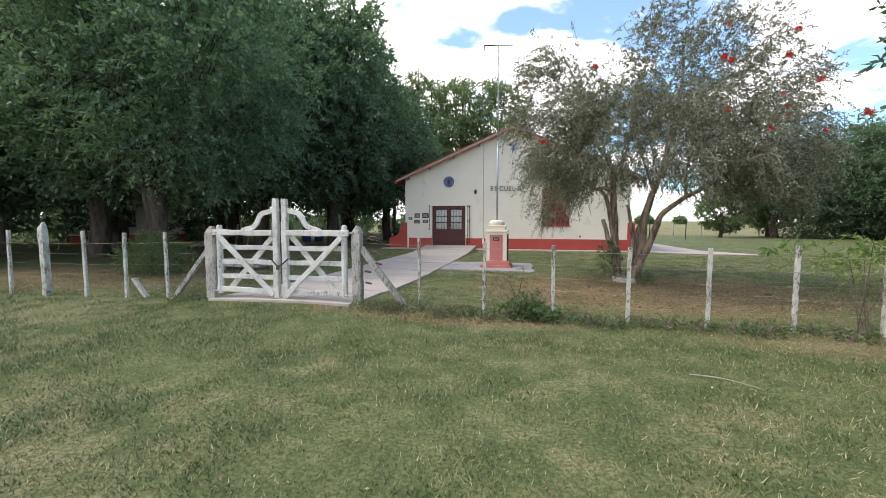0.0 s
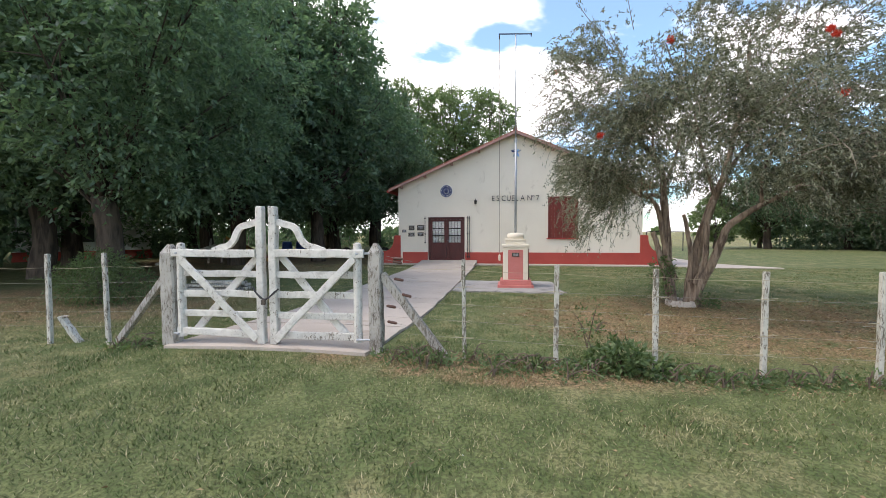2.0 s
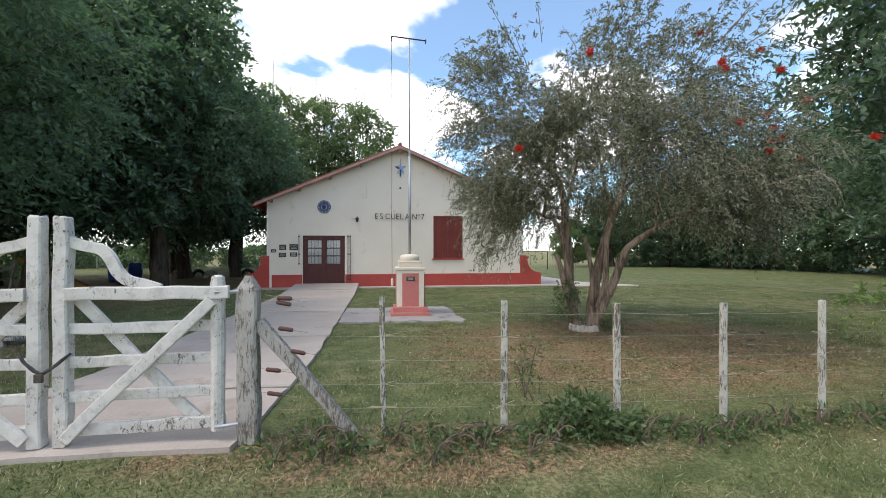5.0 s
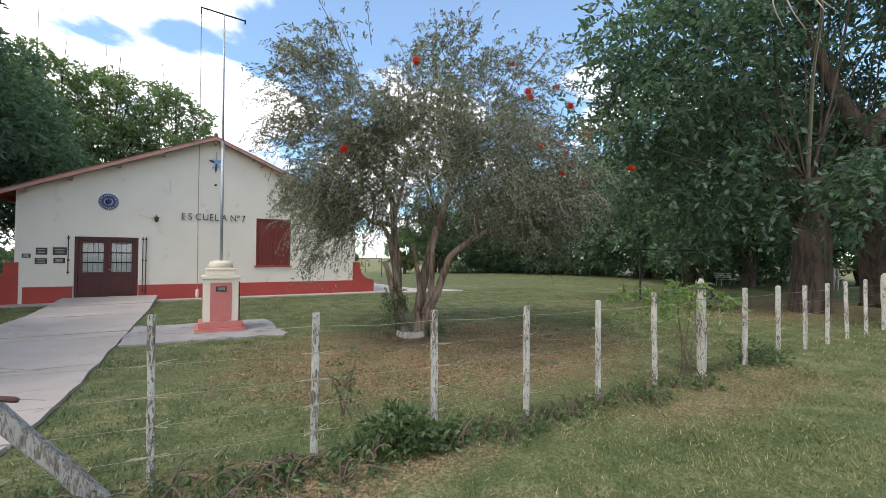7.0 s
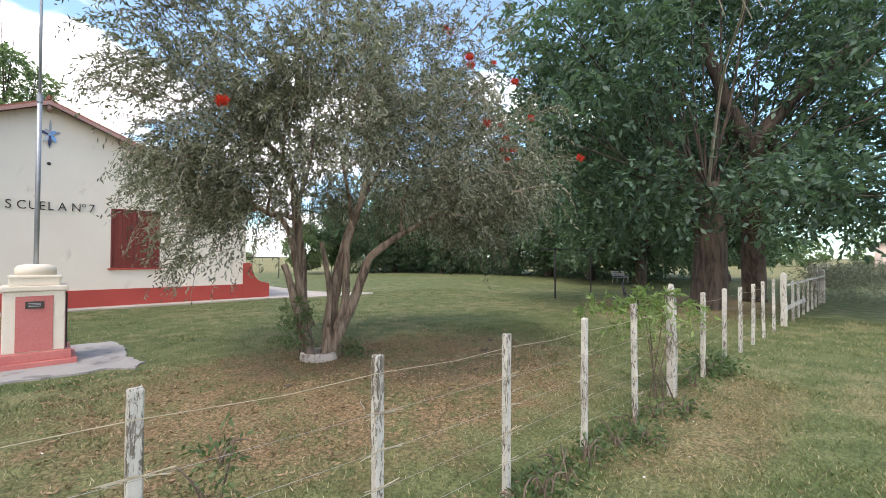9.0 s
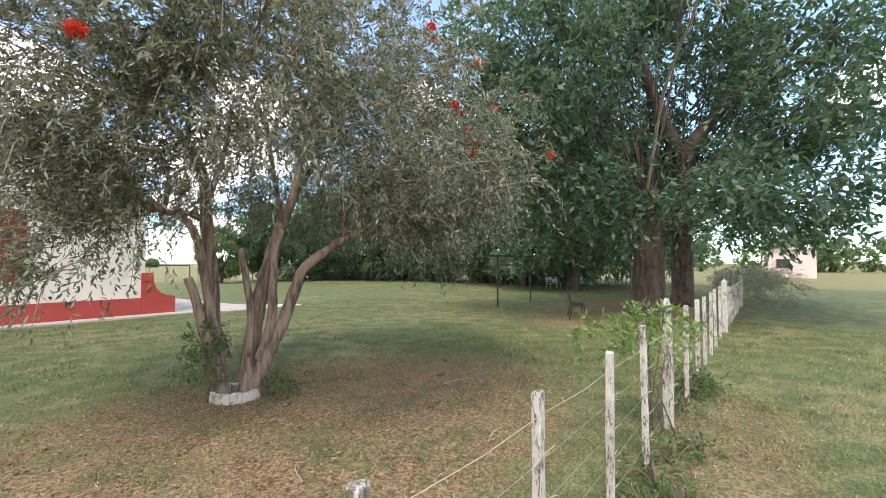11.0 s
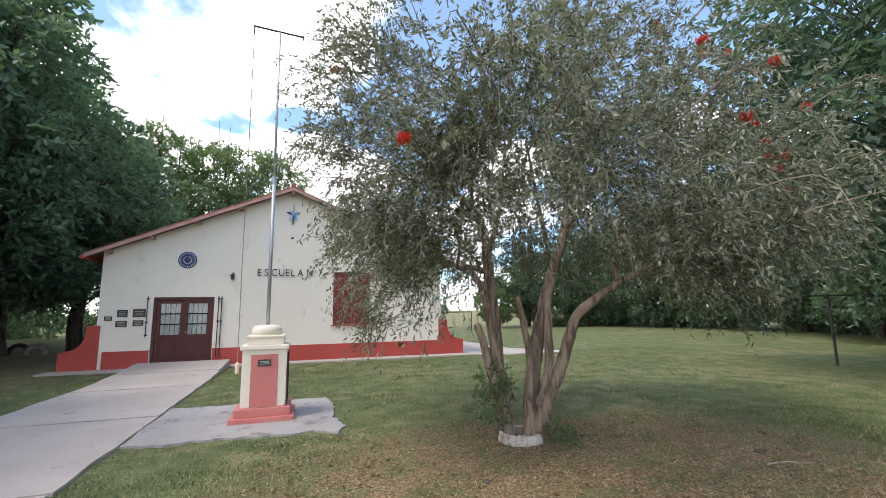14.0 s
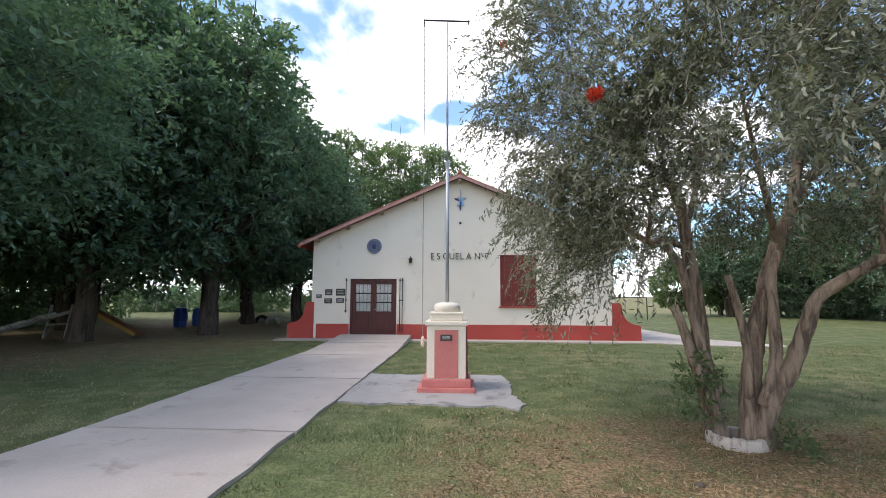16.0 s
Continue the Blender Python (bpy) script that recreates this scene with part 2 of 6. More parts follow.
WIRE = surface("galvanised_wire", (0.40, 0.38, 0.34), (0.30, 0.28, 0.25), 8, 60, 0.55, metal=0.4)
ROPE = surface("straw_twine", (0.46, 0.41, 0.29), (0.36, 0.31, 0.21), 12, 90, 0.9)
BROWN = surface("brown_insulator", (0.115, 0.052, 0.033), (0.08, 0.04, 0.028), 10, 60, 0.5, world_space=False)
STEEL = surface("painted_steel", (0.36, 0.38, 0.40), (0.46, 0.48, 0.50), 5, 50, 0.45, metal=0.5)
DARKSTEEL = surface("dark_steel", (0.03, 0.03, 0.032), (0.055, 0.05, 0.048), 5, 50, 0.55, metal=0.3)
BRONZE = surface("bronze_plate", (0.10, 0.085, 0.07), (0.06, 0.052, 0.045), 8, 60, 0.5, metal=0.5)
BARK = bark("dark_bark", (0.11, 0.085, 0.065), (0.04, 0.03, 0.025), 7)
BARK_BB = bark("bottlebrush_bark", (0.31, 0.24, 0.18), (0.11, 0.08, 0.06), 17)
LEAF_DARK = leaf("dark_leaf", (0.042, 0.076, 0.060), (0.155, 0.235, 0.150), 0.40)
LEAF_EAST = leaf("blue_green_leaf", (0.028, 0.053, 0.045), (0.112, 0.182, 0.118), 0.32)
LEAF_MID = leaf("poplar_leaf", (0.07, 0.11, 0.055), (0.18, 0.24, 0.125), 0.45)
# wide tone range puts leaf highlights and shaded leaves into the colour
LEAF_BB = leaf("bottlebrush_leaf", (0.030, 0.036, 0.030), (0.285, 0.295, 0.215), 0.2, 0.5, 0.3)
LEAF_BUSH = leaf("bush_leaf", (0.085, 0.145, 0.045), (0.25, 0.33, 0.125), 0.35)
LEAF_LOW = leaf("weed_leaf", (0.045, 0.08, 0.032), (0.14, 0.195, 0.085), 0.3)
FLOWER = leaf("red_flower", (0.55, 0.03, 0.02), (0.75, 0.08, 0.04), 0.3, 0.7)
DEADLEAF = leaf("dry_leaf", (0.12, 0.075, 0.045), (0.37, 0.26, 0.155), 0.1, 0.85)
DRYTWIG = surface("dead_twig", (0.42, 0.38, 0.31), (0.33, 0.29, 0.23), 5, 60, 0.9)
PALETWIG = surface("pale_twig", (0.33, 0.28, 0.22), (0.22, 0.18, 0.14), 5, 60, 0.9)
TWIG = surface("twig", (0.17, 0.13, 0.09), (0.10, 0.075, 0.055), 5, 60, 0.9)
CURTAIN = surface("white_curtain", (0.78, 0.78, 0.76), (0.70, 0.70, 0.69), 6, 60, 0.9)
BLACK = surface("black_paint", (0.012, 0.012, 0.012), (0.02, 0.02, 0.02), 6, 60, 0.5)
BLUE = surface("blue_enamel", (0.025, 0.04, 0.12), (0.035, 0.055, 0.16), 6, 50, 0.45)
SKYBLUE = surface("light_blue_cloth", (0.22, 0.45, 0.80), (0.30, 0.52, 0.85), 8, 70, 0.85)
WHITE = surface("white_enamel", (0.78, 0.78, 0.76), (0.70, 0.70, 0.69), 6, 50, 0.6)
BARRELBLUE = surface("blue_plastic", (0.02, 0.07, 0.30), (0.03, 0.09, 0.36), 4, 40, 0.5)
YELLOW = surface("yellow_board", (0.42, 0.24, 0.05), (0.34, 0.19, 0.045), 4, 40, 0.7)
RUBBER = surface("old_rubber", (0.03, 0.03, 0.03), (0.05, 0.048, 0.045), 6, 50, 0.85)
OCHRE = surface("rust_sheet", (0.30, 0.12, 0.05), (0.2, 0.08, 0.04), 4, 40, 0.85)
FARWALL = surface("pinkish_wall", (0.62, 0.52, 0.46), (0.55, 0.46, 0.41), 0.5, 20, 0.9)
GLASS = Nodes("window_glass").done((0.9, 0.93, 0.93), 0.05)
GLASS.node_tree.nodes["Principled BSDF"].inputs["Transmission Weight"].default_value = 1.0

# ---- building blocks ----


def link(name, me, material, parent=None, label=""):
    ob = new(name, me)
    if material:
        me.materials.append(material)
    if parent:
        ob.parent = parent
    if label:
        ob["label"] = label
    return ob


def part(name, bm, material, parent=None, label="", smooth=False):
    """Links a bmesh as one mesh object under a thing or a part."""
    me = bpy.data.meshes.new(name)
    bmesh.ops.recalc_face_normals(bm, faces=bm.faces)
    bm.to_mesh(me)
    bm.free()
    if smooth:
        me.polygons.foreach_set("use_smooth", [True] * len(me.polygons))
    return link(name, me, material, parent, label)


def thing(name, at, label, category, group="", kind=""):
    """An Empty at the base of a thing."""
    ob = new(name)
    ob.empty_display_size = 0.1
    ob.matrix_basis = Matrix.Translation(at)
    return tagged(ob, label, category, group, kind)


def box(bm, x0, x1, y0, y1, z0, z1, bevel=0.0, m=None):
    r = bmesh.ops.create_cube(bm, size=1.0)
    vs = r["verts"]
    for v in vs:
        v.co = Vector(((x0 + x1) / 2 + v.co.x * (x1 - x0), (y0 + y1) / 2 + v.co.y * (y1 - y0), (z0 + z1) / 2 + v.co.z * (z1 - z0)))
    if bevel:
        es = list({e for v in vs for e in v.link_edges})
        r = bmesh.ops.bevel(bm, geom=es, offset=bevel, segments=2, affect="EDGES", profile=0.6)
        vs = list({v for f in r["faces"] for v in f.verts} | {v for v in vs if v.is_valid})
    if m is not None:
        bmesh.ops.transform(bm, matrix=m, verts=[v for v in vs if v.is_valid])
    return bm


def boxed(*a, **k):
    return box(bmesh.new(), *a, **k)


def prism(bm, outline, axis, a, b):
    """Extrudes a closed outline (pairs) along an axis from a to b."""
    def at(p, d):
        return {"y": (p[0], d, p[1]), "z": (p[0], p[1], d), "x": (d, p[0], p[1])}[axis]
    lo = [bm.verts.new(at(p, a)) for p in outline]
    hi = [bm.verts.new(at(p, b)) for p in outline]
    bm.faces.new(lo[::-1])
    bm.faces.new(hi)
    for i in range(len(outline)):
        j = (i + 1) % len(outline)
        bm.faces.new((lo[i], lo[j], hi[j], hi[i]))
    return bm


def tube(bm, pts, radii, n=8, rough=0.0, seed=0):
    """A tapered tube along a line of points."""
    rng = random.Random(seed)
    pts = [Vector(p) for p in pts]
    if isinstance(radii, (int, float)):
        radii = [radii] * len(pts)
    rings = []
    side = None
    for i, p in enumerate(pts):
        d = (pts[min(i + 1, len(pts) - 1)] - pts[max(i - 1, 0)]).normalized()
        if side is None:
            side = d.orthogonal().normalized()
        side = (side - d * side.dot(d)).normalized()
        up = d.cross(side)
        ring = []
        for j in range(n):
            a = 2 * math.pi * j / n
            r = radii[i] * (1 + rng.uniform(-rough, rough))
            ring.append(bm.verts.new(p + side * (r * math.cos(a)) + up * (r * math.sin(a))))
        rings.append(ring)
    for a, b in zip(rings, rings[1:]):
        for j in range(n):
            bm.faces.new((a[j], a[(j + 1) % n], b[(j + 1) % n], b[j]))
    bm.faces.new(rings[0][::-1])
    bm.faces.new(rings[-1])
    return bm


def bend(pts, k=3):
    """Rounds a line of points (Catmull-Rom)."""
    pts = [Vector(p) for p in pts]
    out = []
    for i in range(len(pts) - 1):
        p0, p1, p2, p3 = pts[max(i - 1, 0)], pts[i], pts[i + 1], pts[min(i + 2, len(pts) - 1)]
        for j in range(k):
            t = j / k
            out.append(0.5 * (2 * p1 + (p2 - p0) * t + (2 * p0 - 5 * p1 + 4 * p2 - p3) * t * t + (3 * p1 - p0 - 3 * p2 + p3) * t ** 3))
    return out + [pts[-1]]


def taper(n, a, b):
    return [a + (b - a) * i / max(n - 1, 1) for i in range(n)]


def polys(name, verts, k):
    """A mesh of separate polygons of k corners each, from an array (N, k, 3)."""
    count = len(verts)
    me = bpy.data.meshes.new(name)
    me.vertices.add(count * k)
    me.vertices.foreach_set("co", verts.astype(np.float32).ravel())
    me.loops.add(count * k)
    me.loops.foreach_set("vertex_index", np.arange(count * k, dtype=np.int32))
    me.polygons.add(count)
    me.polygons.foreach_set("loop_start", np.arange(0, count * k, k, dtype=np.int32))
    me.update(calc_edges=True)
    return me


def unit(a):
    return a / np.maximum(np.linalg.norm(a, axis=-1, keepdims=True), 1e-6)


def leaf_quads(c, d, length, width, rng, lift=0.15, level=0.0):
    """Pointed leaves at c along d; level turns their faces to the sky."""
    n = len(c)
    side = unit(np.cross(d, rng.normal(size=(n, 3)) + np.array([0, 0, level])))
    up = np.cross(side, d)
    length, width = length * rng.uniform(0.7, 1.25, (n, 1)), width * rng.uniform(0.75, 1.2, (n, 1))
    mid = c + d * length * 0.45 + up * length * lift * rng.uniform(-1, 1, (n, 1))
    return np.stack([c, mid + side * width / 2, c + d * length, mid - side * width / 2], 1)


def sprays(rng, pos, out, leaves, spray_len, leaf_len, leaf_w, droop, spread=0.8, scatter=0.55, level=0.0):
    """Leaves set along short twigs that start at pos and lean along out, hanging by droop."""
    n = len(pos)
    d = unit(out + rng.normal(scale=scatter, size=(n, 3)))
    ln = spray_len * rng.uniform(0.5, 1.3, (n, 1))
    rows = []
    for i in range(leaves):
        f = (i + rng.uniform(0, 1, (n, 1))) / leaves
        p = pos + d * ln * f
        p[:, 2:] -= droop * ln * f * f
        ld = d.copy()
        ld[:, 2:] -= 2 * droop * f
        ld = unit(unit(ld) + rng.normal(scale=spread, size=(n, 3)))
        rows.append(leaf_quads(p, ld, leaf_len, leaf_w, rng, 0.15, level))
    return np.concatenate(rows)


def shell(rng, lobes, n, inner=0.55, gap=0.0, freq=1.3):
    """Points in the outer shells of ellipsoid lobes, with holes, and the way out from each."""
    lobes = np.array(lobes, float)
    w = (lobes[:, 3] * lobes[:, 4] + lobes[:, 5] * lobes[:, 4])
    pick = rng.choice(len(lobes), n, p=w / w.sum())
    u = unit(rng.normal(size=(n, 3)))
    r = rng.uniform(inner ** 3, 1, (n, 1)) ** (1 / 3)
    r = r * (1 + 0.16 * np.sin(u[:, :1] * 7 + pick[:, None]) * np.cos(u[:, 2:] * 6 + u[:, 1:2] * 5))
    p = lobes[pick, :3] + u * r * lobes[pick, 3:]
    if gap:
        q = p * freq
        f = np.sin(q[:, 0] * 2.1 + 1.3 * np.sin(q[:, 1] * 1.7)) + np.sin(q[:, 1] * 2.3 + 1.1 * np.sin(q[:, 2] * 2.0)) + np.sin(q[:, 2] * 2.6 + 1.2 * np.sin(q[:, 0] * 1.9))
        keep = f > gap - 1.9
        p, u = p[keep], u[keep]
    return p, u


def hill(x, y):
    """Height of the ground: a low rise at the gate."""
    return 0.105 * math.exp(-(((x + 3.7) / 2.6) ** 2) - ((y - 6.4) / 2.2) ** 2) - 0.03 * math.exp(-(((x - 3) / 3.0) ** 2) - ((y - 6.3) / 2.0) ** 2)


# ---- ground ----


def axis(lo, hi, step, reach):
    mid = list(np.arange(lo, hi + step / 2, step))
    tail, d = [], step
    while not tail or tail[-1] < reach:
        d *= 1.35
        tail.append((tail[-1] if tail else 0) + d)
    return [lo - t for t in reversed(tail)] + mid + [hi + t for t in tail]


def build_ground():
    xs, ys = axis(-12, 16, 0.3, 2500), axis(-4, 22, 0.3, 2500)
    nx, ny = len(xs), len(ys)
    verts = [(x, y, hill(x, y) + 0.012 * noise.noise((x * 1.3, y * 1.3, 0)) * (1 if abs(x) < 16 and -4 < y < 24 else 0)) for y in ys for x in xs]
    faces = [(j * nx + i, j * nx + i + 1, (j + 1) * nx + i + 1, (j + 1) * nx + i) for j in range(ny - 1) for i in range(nx - 1)]
    me = bpy.data.meshes.new("ground")
    me.from_pydata(verts, [], faces)
    me.polygons.foreach_set("use_smooth", [True] * len(me.polygons))
    tagged(link("ground", me, GROUND), "mown lawn with dry straw patches and bare soil", "lawn", kind="structure")


build_ground()

PATH_L, PATH_R = -5.05, -2.56


def build_path():
    path = thing("path", (-4.1, 13, 0), "pale concrete garden path of large worn slabs", "path", kind="structure")
    inv = Matrix.Translation((4.1, -13, 0))
    ys = [6.12, 7.55, 10.62, 13.71, 16.78, 19.0, 20.72]
    rng = random.Random(3)
    for i, (a, b) in enumerate(zip(ys, ys[1:])):
        bm = bmesh.new()
        nx, ny = 14, max(2, int((b - a) / 0.2))
        def edge(side, y):
            w = 0.035 * noise.noise((side * 9.1, y * 1.7, 4)) + 0.02 * noise.noise((side * 3.3, y * 6, 2))
            return w
        top, low = [], []
        for j in range(ny + 1):
            y = a + 0.03 + (b - a - 0.06) * j / ny
            lift = 0.17 * max(0.0, min(1.0, (y - 17.5) / 3.0)) ** 1.3
            row, rowl = [], []
            for k in range(nx + 1):
                f = k / nx
                flare = max(0.0, 1 - (y - 6.1) / 2.2)
                x = (PATH_L - 0.2 * flare + edge(-1, y)) * (1 - f) + (PATH_R - 0.13 * flare + edge(1, y)) * f
                z = hill(x, y) + 0.04 + lift + 0.008 * noise.noise((x * 0.9, y * 0.9, i * 3.0)) + rng.uniform(-0.001, 0.001)
                y2 = y + (0.022 * noise.noise((x * 3.1, i * 5.0, 1)) if j in (0, ny) else 0)
                row.append(bm.verts.new((x, y2, z)))
                rowl.append((x, y))
            top.append(row)
        for j in range(ny):
            for k in range(nx):
                bm.faces.new((top[j][k], top[j][k + 1], top[j + 1][k + 1], top[j + 1][k]))
        edges = [e for e in bm.edges if e.is_boundary]
        r = bmesh.ops.extrude_edge_only(bm, edges=edges)
        for v in r["geom"]:
            if isinstance(v, bmesh.types.BMVert):
                v.co.z -= 0.15 + (0.17 if v.co.y > 17 else 0)
        bmesh.ops.transform(bm, matrix=inv, verts=bm.verts)
        part("slab", bm, CONCRETE, path)


build_path()


def build_walk_strip():
    """The narrow cement footing along the front of the school and the walk that turns along its side."""
    bm = boxed(-7.35, 5.5, 20.35, 20.905, -0.12, 0.05, bevel=0.015)
    tagged(part("pavement", bm, CONCRETE), "narrow cement strip along the school's front wall", "pavement", kind="structure")
    bm = bmesh.new()
    prism(bm, [(5.52, 20.5), (6.6, 19.95), (9.3, 19.75), (9.5, 20.05), (7.9, 22.2), (7.3, 33.0), (5.52, 33.0)], "z", -0.1, 0.03)
    tagged(part("pavement", bm, CONCRETE), "pale concrete walk along the side of the school", "pavement", kind="structure")


build_walk_strip()

# ---- the school ----
WX0, WX1, WY, RIDGE_X = -6.25, 4.52, 20.96, -0.865
EAVE_Z, RIDGE_Z, DEPTH = 3.55, 5.86, 13.0
PITCH = (RIDGE_Z - EAVE_Z) / (RIDGE_X - WX0)


def build_school():
    s = thing("school_house", (RIDGE_X, WY, 0), "cream rendered rural school with a gabled red roof", "school")
    inv = Matrix.Translation((-RIDGE_X, -WY, 0))

    def add(name, bm, mat, parent=s, label="", smooth=False):
        bmesh.ops.transform(bm, matrix=inv, verts=bm.verts)
        return part(name, bm, mat, parent, label, smooth)

    # front wall with a door and a window through it
    bm = bmesh.new()
    def wall_z(x):
        return RIDGE_Z - abs(x - RIDGE_X) * PITCH
    xs = [WX0, -4.84, -3.15, RIDGE_X, 0.57, 1.83, WX1]
    zs = {(-4.84, -3.15): [(2.17, None)], (0.57, 1.83): [(-0.1, 1.2), (3.03, None)]}
    for a, b in zip(xs, xs[1:]):
        for z0, z1 in zs.get((a, b), [(-0.15, None)]):
            prism(bm, [(a, z0), (b, z0), (b, wall_z(b) if z1 is None else z1), (a, wall_z(a) if z1 is None else z1)], "y", WY, WY + 0.3)
    bmesh.ops.remove_doubles(bm, verts=bm.verts, dist=0.0005)
    add("wall", bm, PLASTER)
    for x0, x1 in ((WX0, WX0 + 0.3), (WX1 - 0.3, WX1)):
        add("wall", boxed(x0, x1, WY + 0.302, WY + DEPTH, -0.15, EAVE_Z - 0.02), PLASTER)
    bm = bmesh.new()
    prism(bm, [(WX0 + 0.302, -0.15), (WX1 - 0.302, -0.15), (WX1 - 0.302, EAVE_Z - 0.05), (RIDGE_X, RIDGE_Z - 0.03), (WX0 + 0.302, EAVE_Z - 0.05)], "y", WY + DEPTH - 0.3, WY + DEPTH)
    add("wall", bm, PLASTER)
    # red dado, and buttresses that curve down at both corners
    for x0, x1 in ((WX0 + 0.2, -4.86), (-3.13, WX1 - 0.1)):
        add("dado", boxed(x0, x1, WY - 0.035, WY - 0.002, -0.12, 0.555, bevel=0.008), RED, label="red painted band at the foot of the wall")
    for side, xe in ((-1, WX0), (1, WX1)):
        inner, top = xe - side * 0.1, 1.33
        outline = [(inner, -0.12), (inner, top), (inner + side * 0.27, top)]
        for i in range(13):
            a = math.pi / 2 * i / 12
            outline.append((xe + side * (0.22 + 0.50 * (1 - math.cos(a))), top - 0.06 - 0.68 * math.sin(a) ** 0.8))
        outline += [(xe + side * 0.83, 0.56), (xe + side * 0.85, 0.52), (xe + side * 0.85, -0.12)]
        bm = bmesh.new()
        prism(bm, outline if side > 0 else outline[::-1], "y", WY - 0.05, WY + 0.26)
        add("buttress", bm, RED, label="red buttress with a concave curved top")
        bm = bmesh.new()
        # paler red strip on the curve's upper face
        strip = [(p[0] + side * 0.004, p[1] + 0.004) for p in outline[3:16]]
        for (ax, az), (bx, bz) in zip(strip, strip[1:]):
            v = [bm.verts.new(c) for c in ((ax, WY - 0.03, az), (bx, WY - 0.03, bz), (bx, WY + 0.25, bz), (ax, WY + 0.25, az))]
            bm.faces.new(v)
        bmesh.ops.remove_doubles(bm, verts=bm.verts, dist=0.0005)
        add("curve_strip", bm, PINK)
    # roof: two slopes of corrugated sheets with a thick verge
    over, ev, th = 0.38, 0.36, 0.07
    for side in (-1, 1):
        xe = RIDGE_X + side * (RIDGE_X - WX0 + ev)
        ze = RIDGE_Z - (RIDGE_X - WX0 + ev) * PITCH
        bm = bmesh.new()
        n = 90
        y0, y1 = WY - over, WY + DEPTH + 0.3
        rows = []
        for i in range(n + 1):
            y = y0 + (y1 - y0) * i / n
            w = 0.018 * (1 if i % 2 else -1)
            rows.append([bm.verts.new(c) for c in ((RIDGE_X, y, RIDGE_Z + 0.10 + w), (xe, y, ze + 0.10 + w), (xe, y, ze + 0.03), (RIDGE_X, y, RIDGE_Z + 0.03))])
        for a, b in zip(rows, rows[1:]):
            for j in range(4):
                bm.faces.new((a[j], a[(j + 1) % 4], b[(j + 1) % 4], b[j]))
        bm.faces.new(rows[0])
        bm.faces.new(rows[-1][::-1])
        add("roof", bm, ROOF)
        # verge board under the front edge
        bm = bmesh.new()
        prism(bm, [(RIDGE_X, RIDGE_Z + 0.03), (xe, ze + 0.03), (xe, ze - 0.07), (RIDGE_X, RIDGE_Z - 0.07)], "y", y0 - 0.02, y0 + 0.025)
        add("verge_board", bm, FASCIA, label="faded red timber verge board")
        bm = bmesh.new()
        prism(bm, [(xe - side * 0.02, ze + 0.03), (xe + side * 0.09, ze - 0.01), (xe + side * 0.09, ze - 0.09), (xe - side * 0.02, ze - 0.11)], "y", y0, y1)
        add("gutter", bm, RED)
        for f in (0.08, 0.30, 0.53, 0.76, 0.965):
            x = RIDGE_X + side * f * (RIDGE_X - WX0)
            z = wall_z(x) + 0.0
            if side > 0 and f < 0.1:
                continue
            if f < 0.1:
                x, z = RIDGE_X, RIDGE_Z - 0.06
            add("purlin", boxed(x - 0.045, x + 0.045, y0 + 0.03, WY + 0.05, z - 0.13, z + 0.0, bevel=0.006), FASCIA)
    add("ridge", tube(bmesh.new(), [(RIDGE_X, y0, RIDGE_Z + 0.12), (RIDGE_X, y1, RIDGE_Z + 0.12)], 0.07, 8), ROOF)
    # double door
    frame_bm = bmesh.new()
    for a in ((-4.838, -4.752, WY + 0.03, WY + 0.13, 0.12, 2.166), (-3.238, -3.152, WY + 0.03, WY + 0.13, 0.12, 2.166), (-4.752, -3.238, WY + 0.03, WY + 0.13, 2.07, 2.166)):
        box(frame_bm, *a, bevel=0.008)
    door = add("door", frame_bm, DARKRED, label="dark red double door, closed, with barred glass")
    for x0, x1 in ((-4.748, -3.997), (-3.993, -3.242)):
        bm = bmesh.new()
        ya, yb = WY + 0.05, WY + 0.1
        for a in ((x0, x0 + 0.1, 0.14, 2.066), (x1 - 0.1, x1, 0.14, 2.066), (x0 + 0.1, x1 - 0.1, 1.97, 2.066), (x0 + 0.1, x1 - 0.1, 0.90, 1.0), (x0 + 0.1, x1 - 0.1, 0.14, 0.24)):
            box(bm, a[0], a[1], ya, yb, a[2], a[3], bevel=0.005)
        box(bm, x0 + 0.1, x1 - 0.1, ya + 0.015, yb - 0.015, 0.24, 0.90)
        box(bm, x0 + 0.16, x1 - 0.16, ya + 0.006, yb - 0.02, 0.30, 0.84, bevel=0.008)
        add("door_leaf", bm, DARKRED, door)
        g = add("pane", boxed(x0 + 0.1, x1 - 0.1, ya + 0.03, ya + 0.036, 1.0, 1.97), GLASS, door)
        g.visible_shadow = False
        bm = bmesh.new()
        for i in range(2):
            z = 1.0 + 0.97 * (i + 1) / 3
            box(bm, x0 + 0.1, x1 - 0.1, ya + 0.012, ya + 0.028, z - 0.02, z + 0.02)
        for i in range(3):
            x = x0 + 0.1 + (x1 - x0 - 0.2) * (i + 1) / 4
            box(bm, x - 0.005, x + 0.005, ya + 0.006, ya + 0.014, 1.0, 1.97)
        add("grille", bm, BLACK, door, "thin black window bars")
        bm = bmesh.new()
        n = 40
        row = [[bm.verts.new((x0 + 0.1 + (x1 - x0 - 0.2) * i / n, WY + 0.15 + 0.018 * math.sin(i * 1.35), z)) for z in (0.98, 1.98)] for i in range(n + 1)]
        for a, b in zip(row, row[1:]):
            bm.faces.new((a[0], b[0], b[1], a[1]))
        add("curtain", bm, CURTAIN, door, "gathered white curtain behind the glass", smooth=True)
